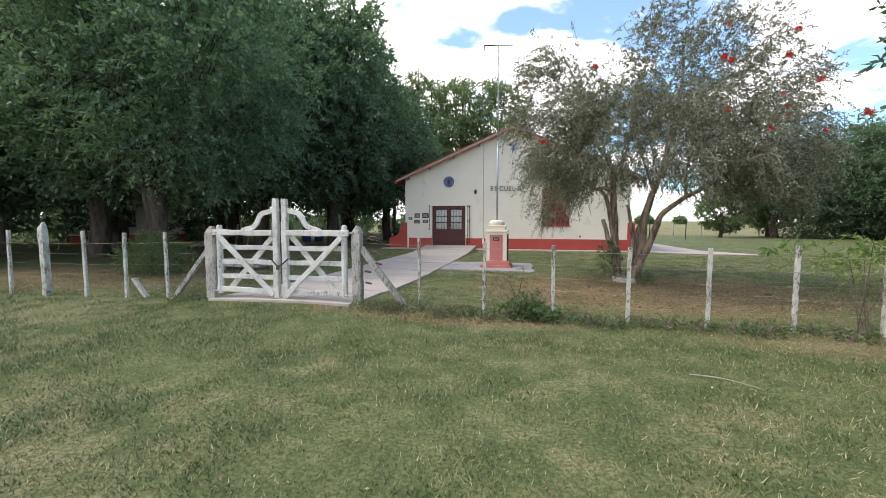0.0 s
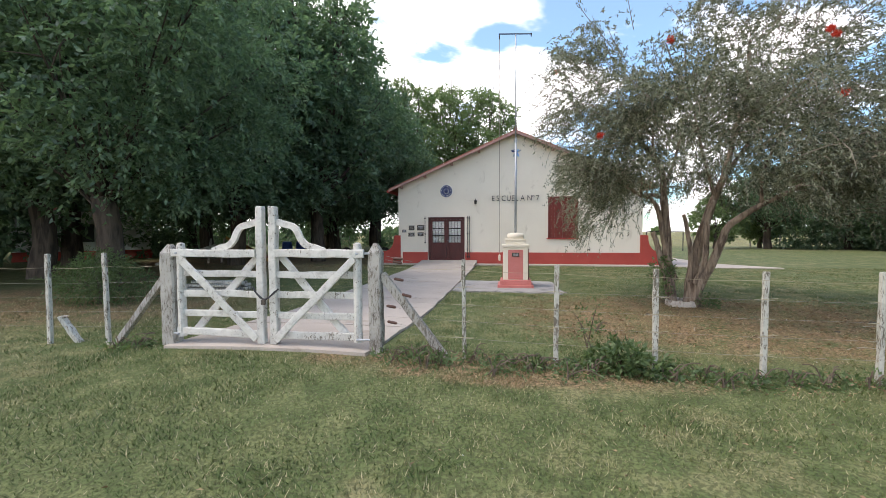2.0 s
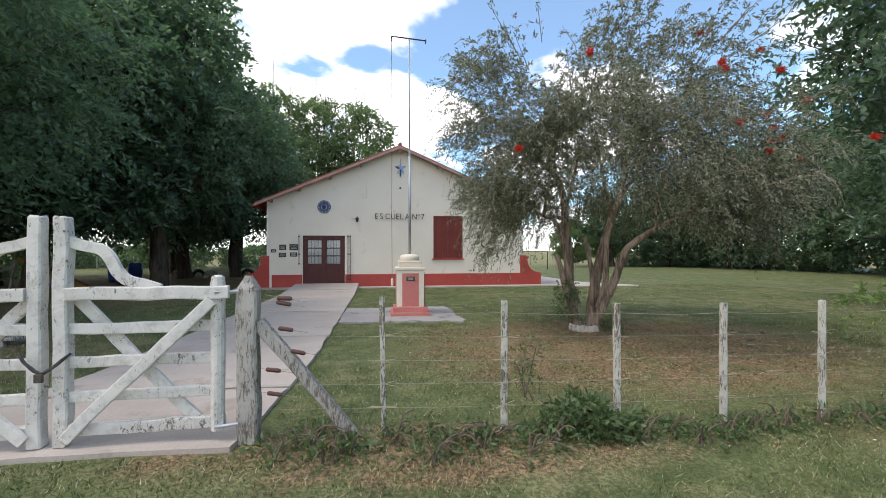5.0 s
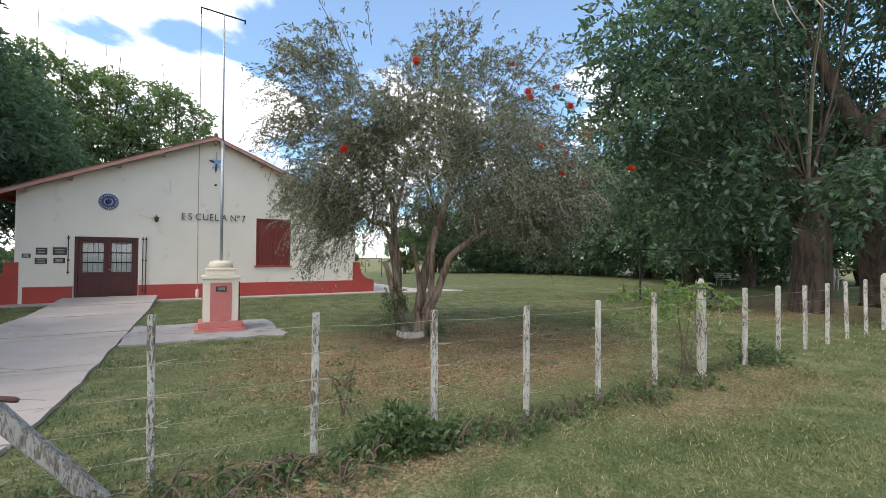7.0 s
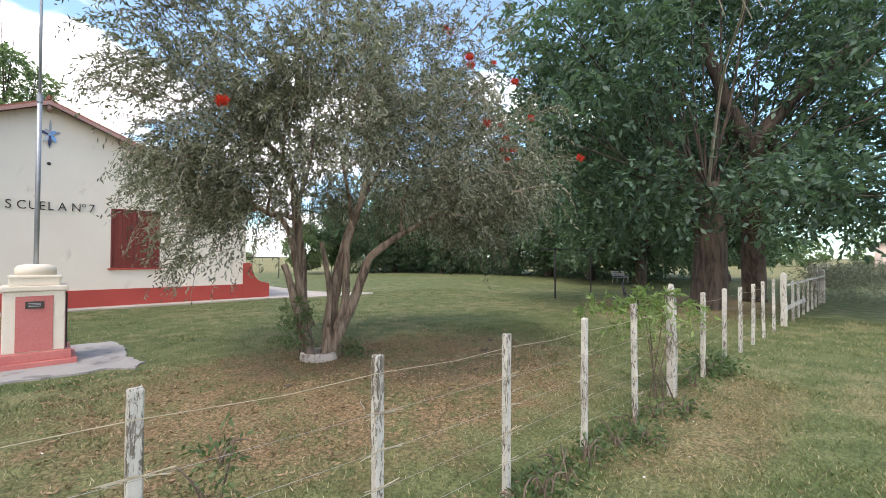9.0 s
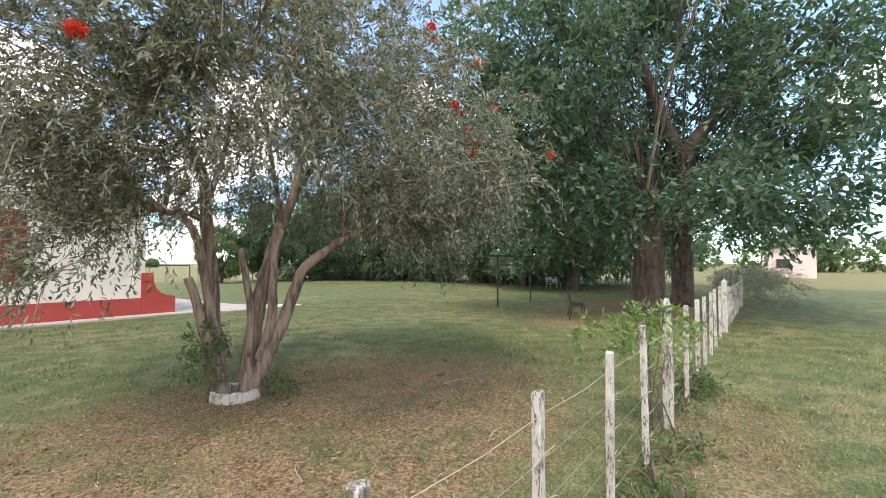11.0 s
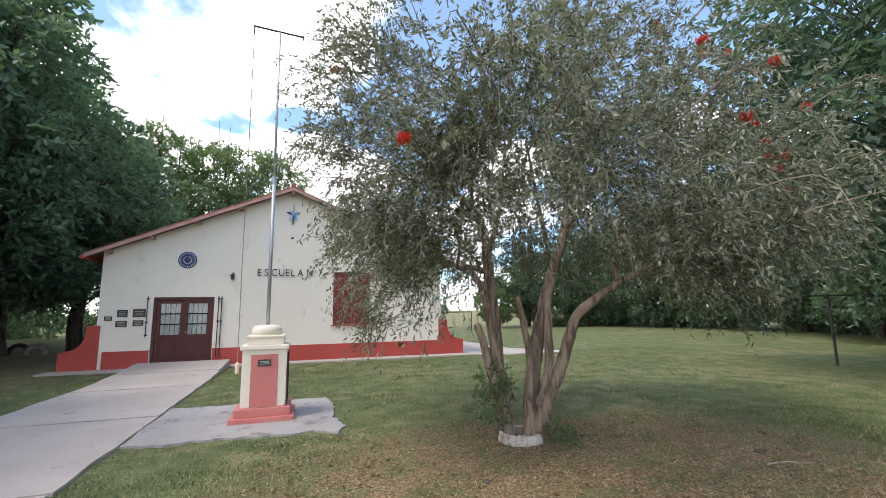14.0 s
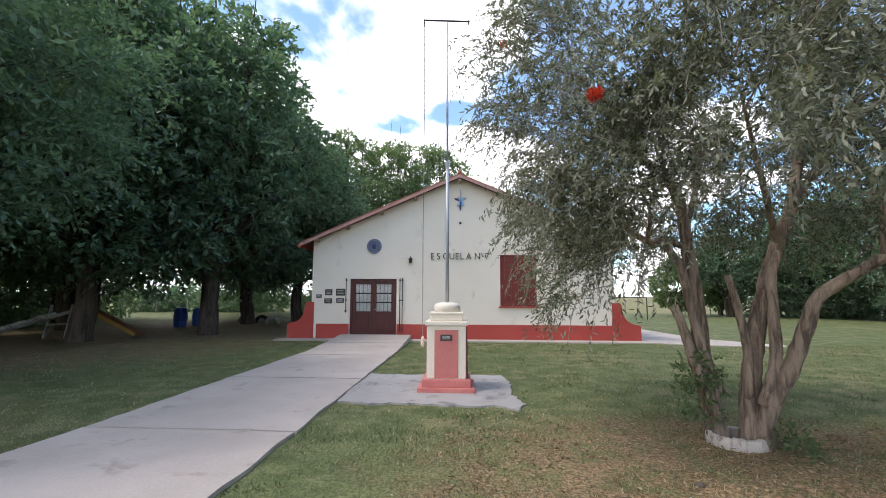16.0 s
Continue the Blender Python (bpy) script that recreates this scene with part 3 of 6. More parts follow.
    add("handle", tube(bmesh.new(), [(-3.95, WY + 0.05, 1.08), (-3.95, WY + 0.0, 1.08), (-3.87, WY + 0.0, 1.08)], 0.012, 6), STEEL, door)
    add("threshold", boxed(-4.9, -3.1, WY - 0.25, WY + 0.3, 0.0, 0.135, bevel=0.02), CONCRETE)
    # iron rods on which the storm shutters hang
    for x in (-4.98, -3.02, -2.93):
        bm = bmesh.new()
        lo = 0.3 if x > -4 else 0.95
        tube(bm, [(x, WY - 0.05, lo), (x, WY - 0.05, 2.2)], 0.014, 6)
        for z in (lo + 0.06, 1.4, 2.12):
            box(bm, x - 0.03, x + 0.03, WY - 0.07, WY + 0.01, z - 0.02, z + 0.02)
        add("shutter_rod", bm, DARKSTEEL)
    # shuttered window
    fr = bmesh.new()
    for a in ((0.565, 0.615, 1.2, 3.03), (1.785, 1.835, 1.2, 3.03), (0.615, 1.785, 2.98, 3.03), (0.615, 1.785, 1.2, 1.25)):
        box(fr, a[0], a[1], WY - 0.012, WY + 0.1, a[2], a[3], bevel=0.006)
    win = add("window", fr, SHUTTER, label="window closed by dark red wooden shutters")
    for x0, x1 in ((0.617, 1.198), (1.202, 1.783)):
        bm = bmesh.new()
        n = 5
        for i in range(n):
            a, b = x0 + (x1 - x0) * i / n, x0 + (x1 - x0) * (i + 1) / n
            box(bm, a + 0.002, b - 0.002, WY + 0.012, WY + 0.05, 1.252, 2.978, bevel=0.004)
        for z in (1.45, 2.75):
            box(bm, x0 + 0.02, x1 - 0.02, WY + 0.05, WY + 0.075, z - 0.05, z + 0.05)
        add("shutter", bm, SHUTTER, win)
    add("sill", boxed(0.5, 1.9, WY - 0.06, WY + 0.1, 1.15, 1.198, bevel=0.008), RED, win)
    # a vent, a spout, a cable
    add("vent", tube(bmesh.new(), [(-0.85, WY + 0.01, 4.19), (-0.85, WY - 0.02, 4.19)], 0.045, 10), DARKSTEEL)
    add("spout", tube(bmesh.new(), [(2.32, WY + 0.0, 0.70), (2.32, WY - 0.09, 0.68)], 0.035, 8), DARKSTEEL)
    add("cable", tube(bmesh.new(), bend([(-3.15, WY - 0.012, 2.98), (-3.0, WY - 0.012, 2.92), (-2.7, WY - 0.012, 2.9)]), 0.008, 5), CREAM)


build_school()


def build_letters():
    sign = thing("wall_lettering", (-1.93, WY - 0.02, 2.87), "dark metal letters fixed to the cream gable", "lettering")
    x, size = -1.93, 0.345
    word = "ESCUELA Nº7"
    places = [-1.93, -1.71, -1.49, -1.26, -1.045, -0.87, -0.65, None, -0.36, -0.13, 0.03]
    for ch, px in zip(word, places):
        if px is None:
            continue
        cu = bpy.data.curves.new("letter", "FONT")
        cu.body, cu.size, cu.extrude, cu.offset = ch, size, 0.012, -0.003
        tmp = new("letter_shape", cu)
        bpy.context.view_layer.update()
        me = bpy.data.meshes.new_from_object(tmp.evaluated_get(bpy.context.evaluated_depsgraph_get()))
        bpy.data.objects.remove(tmp)
        for v in me.vertices:
            v.co = (v.co.x * 0.86, -v.co.z, v.co.y)
        ob = link("letter", me, BLACK, sign)
        me.materials.clear()
        me.materials.append(BLACK)
        ob.matrix_basis = Matrix.Translation((px + 1.93, 0, 0))


build_letters()


def plaque(x0, x1, z0, z1):
    t = thing("wall_plaque", ((x0 + x1) / 2, WY, z0), "small dark bronze plaque screwed to the school wall", "plaque", "plaques beside the door")
    w, h = (x1 - x0) / 2, z1 - z0
    part("plate", boxed(-w, w, -0.022, -0.002, 0, h, bevel=0.005), BRONZE, t)
    for i in range(3):
        z = h * (0.28 + 0.22 * i)
        part("text_line", boxed(-w * (0.7 - 0.15 * (i % 2)), w * (0.7 - 0.15 * (i % 2)), -0.026, -0.0225, z - 0.008, z + 0.008), STEEL, t)


for a in ((-5.76, -5.49, 1.57, 1.79), (-5.36, -5.02, 1.56, 1.81), (-5.78, -5.49, 1.28, 1.46), (-5.34, -5.06, 1.30, 1.47), (-6.08, -5.88, 1.47, 1.60)):
    plaque(*a)


def build_emblem():
    t = thing("school_emblem", (-3.985, WY, 3.35), "round dark blue and white enamel school emblem on the wall", "emblem")
    for name, r, y, mat in (("disc", 0.285, -0.03, WHITE), ("ring", 0.27, -0.034, BLUE), ("inner_disc", 0.125, -0.038, STEEL)):
        bm = bmesh.new()
        tube(bm, [(0, -0.002, 0), (0, y, 0)], r, 40)
        part(name, bm, mat, t)
    part("crest", tube(bmesh.new(), [(0, -0.039, -0.1), (0, -0.044, -0.05), (0, -0.044, 0.04), (0, -0.04, 0.12)], [0.03, 0.085, 0.1, 0.02], 10), BLUE, t)
    for i in range(22):
        a = 2 * math.pi * i / 22
        bm = boxed(-0.009, 0.009, -0.0375, -0.034, -0.022, 0.022)
        bmesh.ops.transform(bm, matrix=Matrix.Rotation(-a, 4, "Y") @ Matrix.Translation((0, 0, 0.218)), verts=bm.verts)
        part("rim_mark", bm, WHITE, t)


build_emblem()


def build_wall_lamp():
    t = thing("wall_lantern", (-2.64, WY, 2.78), "small dark metal lantern on the gable wall", "lantern")
    part("bracket", tube(bmesh.new(), bend([(0, -0.002, 0.16), (0, -0.09, 0.2), (0, -0.13, 0.14)]), 0.012, 6), DARKSTEEL, t)
    part("cap", tube(bmesh.new(), [(0, -0.13, 0.15), (0, -0.13, 0.10), (0, -0.13, 0.09)], [0.02, 0.085, 0.09], 8), DARKSTEEL, t)
    part("body", tube(bmesh.new(), [(0, -0.13, 0.09), (0, -0.13, -0.05)], [0.07, 0.05], 6), BRONZE, t)


build_wall_lamp()


def build_rosette():
    t = thing("wall_rosette", (-0.84, WY, 5.03), "faded light blue and white star rosette with ribbon tails", "rosette")
    rng = random.Random(8)
    for i, (a, ln, w) in enumerate(((90, 0.42, 0.06), (20, 0.24, 0.1), (165, 0.25, 0.1), (-60, 0.26, 0.11), (-120, 0.28, 0.1), (-92, 0.40, 0.07), (40, 0.16, 0.09), (130, 0.18, 0.09))):
        r = radians(a)
        bm = bmesh.new()
        d, sd = Vector((math.cos(r), 0, math.sin(r))), Vector((-math.sin(r), 0, math.cos(r)))
        pts = [(0.0, 0.25), (0.35, 1.0), (0.7, 0.8), (1.0, 0.12)]
        rows = []
        for f, k in pts:
            y = -0.03 - 0.02 * math.sin(f * 5 + i) - 0.004 * i
            rows.append([bm.verts.new(d * ln * f + sd * w * k / 2 * s + Vector((0, y + dy, 0))) for s, dy in ((-1, 0), (1, -0.015), (1, -0.009), (-1, 0.006))])
        for p, q in zip(rows, rows[1:]):
            for j in range(4):
                bm.faces.new((p[j], p[(j + 1) % 4], q[(j + 1) % 4], q[j]))
        bm.faces.new(rows[0])
        bm.faces.new(rows[-1][::-1])
        part("ribbon", bm, (SKYBLUE, STEEL, BLUE)[i % 3] if i else STEEL, t)
    part("knot", tube(bmesh.new(), [(0, -0.001, 0), (0, -0.07, 0)], [0.06, 0.045], 10), SKYBLUE, t)


build_rosette()

# ---- flag plinth ----


def build_plinth():
    t = thing("flag_plinth", (-0.965, 13.1, 0), "cream and faded red masonry flagpole plinth with plaque", "plinth")
    t.matrix_basis = t.matrix_basis @ Matrix.Diagonal((0.92, 0.92, 0.975, 1))
    part("footing", boxed(-0.50, 0.50, -0.46, 0.46, -0.03, 0.10, bevel=0.012), PINK, t)
    part("lower_step", boxed(-0.43, 0.43, -0.39, 0.39, 0.10, 0.225, bevel=0.012), PINK, t)
    part("shaft", boxed(-0.35, 0.35, -0.31, 0.31, 0.225, 1.1, bevel=0.018), CREAM, t)
    part("shoulder", boxed(-0.385, 0.385, -0.345, 0.345, 1.10, 1.175, bevel=0.02), CREAM, t)
    part("upper_block", boxed(-0.295, 0.295, -0.26, 0.26, 1.175, 1.31, bevel=0.025), CREAM, t)
    part("cornice", boxed(-0.31, 0.31, -0.275, 0.275, 1.28, 1.325, bevel=0.018), CREAM, t)
    part("cap", tube(bmesh.new(), [(0, 0, 1.325), (0, 0, 1.42), (0, 0, 1.465), (0, 0, 1.485)], [0.25, 0.245, 0.21, 0.12], 20), CREAM, t, smooth=True)
    part("front_panel", boxed(-0.21, 0.21, -0.322, -0.312, 0.24, 1.03, bevel=0.004), PINK, t, "faded red painted panel")
    part("side_panel", boxed(0.352, 0.362, -0.20, 0.20, 0.24, 1.03, bevel=0.004), PINK, t)
    part("side_panel", boxed(-0.362, -0.352, -0.20, 0.20, 0.24, 1.03, bevel=0.004), PINK, t)
    pl = part("plaque", boxed(-0.105, 0.105, -0.336, -0.3225, 0.85, 0.955, bevel=0.004), BRONZE, t, "small dark bronze plaque")
    for z in (0.885, 0.905, 0.925):
        part("text_line", boxed(-0.07, 0.07, -0.3385, -0.3365, z - 0.004, z + 0.004), STEEL, pl)
    rng = random.Random(4)
    for i in range(2):
        part("side_cable", tube(bmesh.new(), [(0.37, -0.25 + i * 0.42, 0.24), (0.37, -0.25 + i * 0.42, 1.05)], 0.008, 5), DARKSTEEL, t)


build_plinth()


def build_plinth_slab():
    bm = bmesh.new()
    rng = random.Random(5)
    out = [(PATH_R + 0.02, 12.05), (-2.0, 11.98), (-1.45, 12.05), (-0.85, 11.9), (-0.2, 11.98), (0.08, 11.74), (0.2, 12.05), (0.08, 12.7), (0.14, 13.4), (0.06, 14.25), (-0.7, 14.3), (-1.8, 14.23), (PATH_R + 0.02, 14.28)]
    rim = []
    for (ax, ay), (bx, by) in zip(out, out[1:] + out[:1]):
        for i in range(6):
            f = i / 6
            rim.append((ax + (bx - ax) * f + rng.uniform(-0.035, 0.035), ay + (by - ay) * f + rng.uniform(-0.035, 0.035)))
    prism(bm, rim, "z", -0.08, 0.028)
    tagged(part("pavement", bm, CEMENT), "grey cement pad with broken edges round the plinth", "pavement", kind="structure")


build_plinth_slab()


def build_flagpole():
    t = thing("flagpole", (-0.965, 13.1, 1.448), "tall thin grey steel flagpole with a crossbar on top", "flagpole")
    t.matrix_basis = t.matrix_basis @ Matrix.Diagonal((0.92, 0.92, 0.95, 1))
    part("lower_pole", tube(bmesh.new(), [(0, 0, -0.005), (0, 0, 2.55)], 0.032, 10), STEEL, t, smooth=True)
    part("collar", tube(bmesh.new(), [(0, 0, 2.5), (0, 0, 2.62)], 0.042, 10), STEEL, t)
    part("upper_pole", tube(bmesh.new(), [(0, 0, 2.55), (-0.01, 0.0, 5.45)], [0.022, 0.018], 10), STEEL, t, smooth=True)
    bar = part("crossbar", tube(bmesh.new(), [(-0.49, 0, 5.49), (0.44, 0, 5.43)], 0.017, 8), DARKSTEEL, t)
    for x in (-0.47, 0.42):
        part("pulley", tube(bmesh.new(), [(x, 0, 5.46), (x, 0, 5.36)], 0.016, 6), DARKSTEEL, bar)
    part("halyard", tube(bmesh.new(), [(-0.47, 0, 5.4), (-0.46, 0, 3.2), (-0.465, 0, 1.0), (-0.455, 0, -0.62)], 0.0075, 5), PALETWIG, t, "thin hanging rope")
    part("cleat", tube(bmesh.new(), [(-0.455, 0, -0.6), (-0.455, 0, -0.64), (-0.455, 0, -0.76), (-0.455, 0, -0.79)], [0.012, 0.035, 0.035, 0.02], 8), CREAM, t, "small white weight at the rope's end")


build_flagpole()

# ---- gate and fences ----
FY = 6.33


def rough_post(w, d, z0, z1, seed, point=0.0, tilt=(0, 0)):
    """A squared timber post with uneven faces, a worn head, and nail-dark corners."""
    rng = random.Random(seed)
    bm = bmesh.new()
    rows = []
    n = 7
    for i in range(n + 1):
        f = i / n
        z = z0 + (z1 - z0) * f
        cx, cy = tilt[0] * f + rng.uniform(-1, 1) * w * 0.05, tilt[1] * f + rng.uniform(-1, 1) * d * 0.05
        k = 1 + rng.uniform(-0.05, 0.05)
        c = 0.22
        ring = []
        for sx, sy in ((-1, -1 + c), (-1 + c, -1), (1 - c, -1), (1, -1 + c), (1, 1 - c), (1 - c, 1), (-1 + c, 1), (-1, 1 - c)):
            ring.append(bm.verts.new((cx + sx * w / 2 * k, cy + sy * d / 2 * k, z)))
        rows.append(ring)
    top = [bm.verts.new((v.co.x * (1 - (0.75 if point else 0.18)), v.co.y * (1 - (0.6 if point else 0.18)), z1 + (point or w * 0.15) + rng.uniform(-0.006, 0.006))) for v in rows[-1]]
    rows.append(top)
    for a, b in zip(rows, rows[1:]):
        for j in range(8):
            bm.faces.new((a[j], a[(j + 1) % 8], b[(j + 1) % 8], b[j]))
    bm.faces.new(rows[0][::-1])
    bm.faces.new(rows[-1])
    return bm


def beam(a, b, w, d, seed=0, up=(0, 0, 1), bevel=0.008):
    """A sawn board from a to b, w high and d thick, a little uneven."""
    rng = random.Random(seed)
    a, b = Vector(a), Vector(b)
    x = (b - a).normalized()
    y = Vector(up).cross(x).normalized()
    z = x.cross(y)
    bm = bmesh.new()
    rows, n = [], 6
    for i in range(n + 1):
        p = a + (b - a) * i / n
        k = 1 + rng.uniform(-0.07, 0.07)
        o = z * rng.uniform(-0.006, 0.006)
        c = 0.2
        rows.append([bm.verts.new(p + o + y * (sy * d / 2) + z * (sz * w / 2 * k)) for sy, sz in ((-1, -1 + c), (-1 + c, -1), (1 - c, -1), (1, -1 + c), (1, 1 - c), (1 - c, 1), (-1 + c, 1), (-1, 1 - c))])
    for p, q in zip(rows, rows[1:]):
        for j in range(8):
            bm.faces.new((p[j], p[(j + 1) % 8], q[(j + 1) % 8], q[j]))
    bm.faces.new(rows[0][::-1])
    bm.faces.new(rows[-1])
    return bm


def gate_leaf(hinge_x, meet_x, seed):
    """One leaf: hinge stile, tall meeting stile, five rails, crossed braces and a swan-neck top."""
    y = FY - 0.03
    g0 = hill(hinge_x, y)
    s = 1 if meet_x > hinge_x else -1
    t = thing("gate_leaf", (hinge_x, y, g0 + 0.04), "peeling white timber farm gate leaf with crossed braces, closed", "gate", "entrance gate")
    w = abs(meet_x - hinge_x)
    z = lambda h: h - g0 - 0.04
    part("hinge_stile", tube(bmesh.new(), [(0, 0, z(0.2)), (0, 0, z(0.7)), (0, 0, z(1.29)), (0, 0, z(1.335)), (0, 0, z(1.35))], [0.048, 0.05, 0.05, 0.044, 0.022], 12, 0.02, seed), WHITEWOOD, t)
    part("meeting_stile", shifted(rough_post(0.092, 0.09, z(0.15), z(1.765), seed + 1), s * w, 0, 0), WHITEWOOD, t)
    part("rail", beam((-s * 0.09, -0.045, z(1.225)), (s * (w - 0.045), -0.045, z(1.225)), 0.092, 0.045, seed + 2), WHITEWOOD, t)
    for i, h in enumerate((0.975, 0.735, 0.49)):
        part("rail", beam((s * 0.045, 0, z(h)), (s * (w - 0.045), 0, z(h)), 0.078, 0.035, seed + 3 + i), WHITEWOOD, t)
    part("bottom_rail", beam((-s * 0.05, -0.01, z(0.275)), (s * (w - 0.05), -0.01, z(0.255)), 0.085, 0.05, seed + 7), WHITEWOOD, t)
    part("brace", beam((s * 0.02, -0.06, z(1.17)), (s * (w - 0.04), -0.06, z(0.21)), 0.085, 0.035, seed + 8), WHITEWOOD, t)
    part("brace", beam((s * 0.16, 0.045, z(0.27)), (s * (w - 0.05), 0.045, z(1.2)), 0.085, 0.035, seed + 9), WHITEWOOD, t)
    # swan neck
    mid = bend([(s * (w - 0.03), 0, z(1.60)), (s * (w - 0.12), 0, z(1.57)), (s * (w - 0.24), 0, z(1.54)), (s * (w - 0.30), 0, z(1.48)), (s * (w - 0.35), 0, z(1.38)), (s * (w - 0.42), 0, z(1.315)), (s * (w - 0.52), 0, z(1.29)), (s * (w - 0.64), 0, z(1.275))], 5)
    bm = bmesh.new()
    rows = []
    for i, p in enumerate(mid):
        d = (mid[min(i + 1, len(mid) - 1)] - mid[max(i - 1, 0)]).normalized()
        nrm = Vector((-d.z, 0, d.x))
        h = 0.037 * (1 if i < len(mid) - 6 else 1 - 0.78 * (i - len(mid) + 6) / 5)
        rows.append([bm.verts.new(p + nrm * (h * b) + Vector((0, yy, 0))) for b, yy in ((-1, -0.02), (1, -0.02), (1, 0.02), (-1, 0.02))])
    for a, b in zip(rows, rows[1:]):
        for j in range(4):
            bm.faces.new((a[j], a[(j + 1) % 4], b[(j + 1) % 4], b[j]))
    bm.faces.new(rows[0])
    bm.faces.new(rows[-1][::-1])
    part("swan_neck", bm, WHITEWOOD, t, "curved white top piece")
    for h in (1.225, 0.24):
        part("hinge", tube(bmesh.new(), [(-s * 0.17, -0.02, z(h)), (0, -0.065, z(h))], 0.014, 6), STEEL, t)
    return t


def shifted(bm, x, y, z):
    bmesh.ops.translate(bm, vec=(x, y, z), verts=bm.verts)
    return bm


GL, GR, GM = -5.27, -2.63, -3.95
gate_leaf(-5.10, GM - 0.085, 11)
gate_leaf(-2.84, GM + 0.08, 31)


def chain():
    t = thing("gate_chain", (GM, FY - 0.1, 0.72), "loop of rusty chain tying the two gate leaves", "chain")
    pts = bend([(-0.15, 0.0, 0.10), (-0.08, -0.02, 0.02), (0.02, -0.03, -0.03), (0.12, -0.01, 0.05), (0.16, 0.02, 0.09)], 4)
    part("links", tube(bmesh.new(), pts, 0.011, 6, 0.25, 3), DARKSTEEL, t)
    part("padlock", boxed(-0.02, 0.03, -0.06, -0.035, -0.09, -0.03, bevel=0.006), BRONZE, t)


chain()


def gate_post(x, seed, material, w=0.2):
    t = thing("gate_post", (x, FY, hill(x, FY)), "thick weathered timber gate post with a pointed head", "post", "gate posts")
    part("shaft", rough_post(w, w * 0.9, -0.1, 1.15, seed, point=0.1), material, t)
    return t


gate_post(GL, 51, GREYWOOD, 0.185)
gate_post(GR, 52, GREYWOOD, 0.15)


def strut(x0, z0, x1, seed, w=0.1):
    t = thing("gate_strut", (x1, FY, hill(x1, FY)), "slanting grey timber strut bracing the gate post", "strut", "gate struts")
    g = hill(x1, FY)
    part("board", beam((x0 - x1, 0.0, z0 - g), (0, 0, -0.04), w, 0.075, seed), GREYWOOD, t)


strut(GL - 0.08, 0.93, -6.12, 61, 0.075)
strut(GR + 0.07, 0.99, -1.80, 62, 0.09)


def fence(name_label, posts, ends, wire_heights, group, seed):
    """Posts with wire ties, and strands from end to end."""
    rng = random.Random(seed)
    x0 = posts[0][0]
    t = thing("wire_fence", (x0, FY, 0), name_label, "fence", group)
    shapes = [rough_post(0.068, 0.06, 0, 1.0, seed + i) for i in range(3)]
    for i, (x, top, w) in enumerate(posts):
        g = hill(x, FY)
        thick = w > 0.1
        bm = rough_post(w, w * 0.9, g - 0.1, top - (0.12 if thick else 0), seed + i, point=0.12 if thick else 0.0, tilt=(rng.uniform(-0.02, 0.02), rng.uniform(-0.02, 0.02)))
        p = part("post", shifted(bm, x - x0, rng.uniform(-0.012, 0.012), 0), POSTWOOD, t, "thick white pointed post" if thick else "")
        if -2 < x < 8:
            for h in wire_heights[1:]:
                z = g + h + rng.uniform(-0.01, 0.01)
                bm = bmesh.new()
                for k in range(2):
                    a, b = rng.uniform(0.07, 0.13), rng.uniform(0.07, 0.13)
                    tube(bm, [(x - x0 - a, -w * 0.55 - rng.uniform(0, 0.02), z + rng.uniform(-0.02, 0.02)), (x - x0, -w * 0.52, z + 0.005 * k), (x - x0 + b, -w * 0.55 - rng.uniform(0, 0.02), z + rng.uniform(-0.02, 0.035))], 0.0026, 4)
                part("wire_tie", bm, ROPE, p)
    for n, h in enumerate(wire_heights):
        pts = []
        line = [ends[0]] + [p[0] for p in posts if ends[0] < p[0] < ends[1]] + [ends[1]]
        line = sorted(line)
        for a, b in zip(line, line[1:]):
            for f in (0.0, 0.5):
                x = a + (b - a) * f
                y = -0.04 + (0.006 if n else 0.0)
                pts.append((x - x0, y, hill(x, FY) + h - (0.014 if f and n == 0 else 0.0) + rng.uniform(-0.004, 0.004)))
        pts.append((line[-1] - x0, -0.04, hill(line[-1], FY) + h))
        part("wire", tube(bmesh.new(), pts, 0.0019 if n == 0 else 0.0011, 5), ROPE if n == 0 else WIRE, t)
    return t


HEIGHTS = (1.0, 0.80, 0.61, 0.43, 0.24)
fence("row of worn white posts with wire strands along the lawn",
      [(-1.615, 1.155, 0.042), (-0.628, 1.105, 0.05), (0.378, 1.07, 0.052), (1.391, 1.05, 0.051), (2.405, 1.06, 0.05), (3.426, 1.1, 0.052), (4.45, 1.27, 0.105), (5.566, 1.1, 0.058), (6.6, 1.1, 0.06), (7.626, 1.08, 0.058),
       (8.55, 1.09, 0.058), (9.5, 1.1, 0.058), (10.5, 1.12, 0.06)], (GR, 11.55), HEIGHTS, "fences", 100)
fence("row of worn white posts with wire strands beside the gate",
      [(-6.2, 1.21, 0.053), (-7.08, 1.19, 0.056), (-7.97, 1.22, 0.058), (-8.9, 1.38, 0.125), (-9.78, 1.22, 0.055), (-10.75, 1.2, 0.07), (-11.8, 1.2, 0.07), (-12.8, 1.2, 0.07), (-13.8, 1.2, 0.07)], (-13.8, GL), HEIGHTS, "fences", 200)


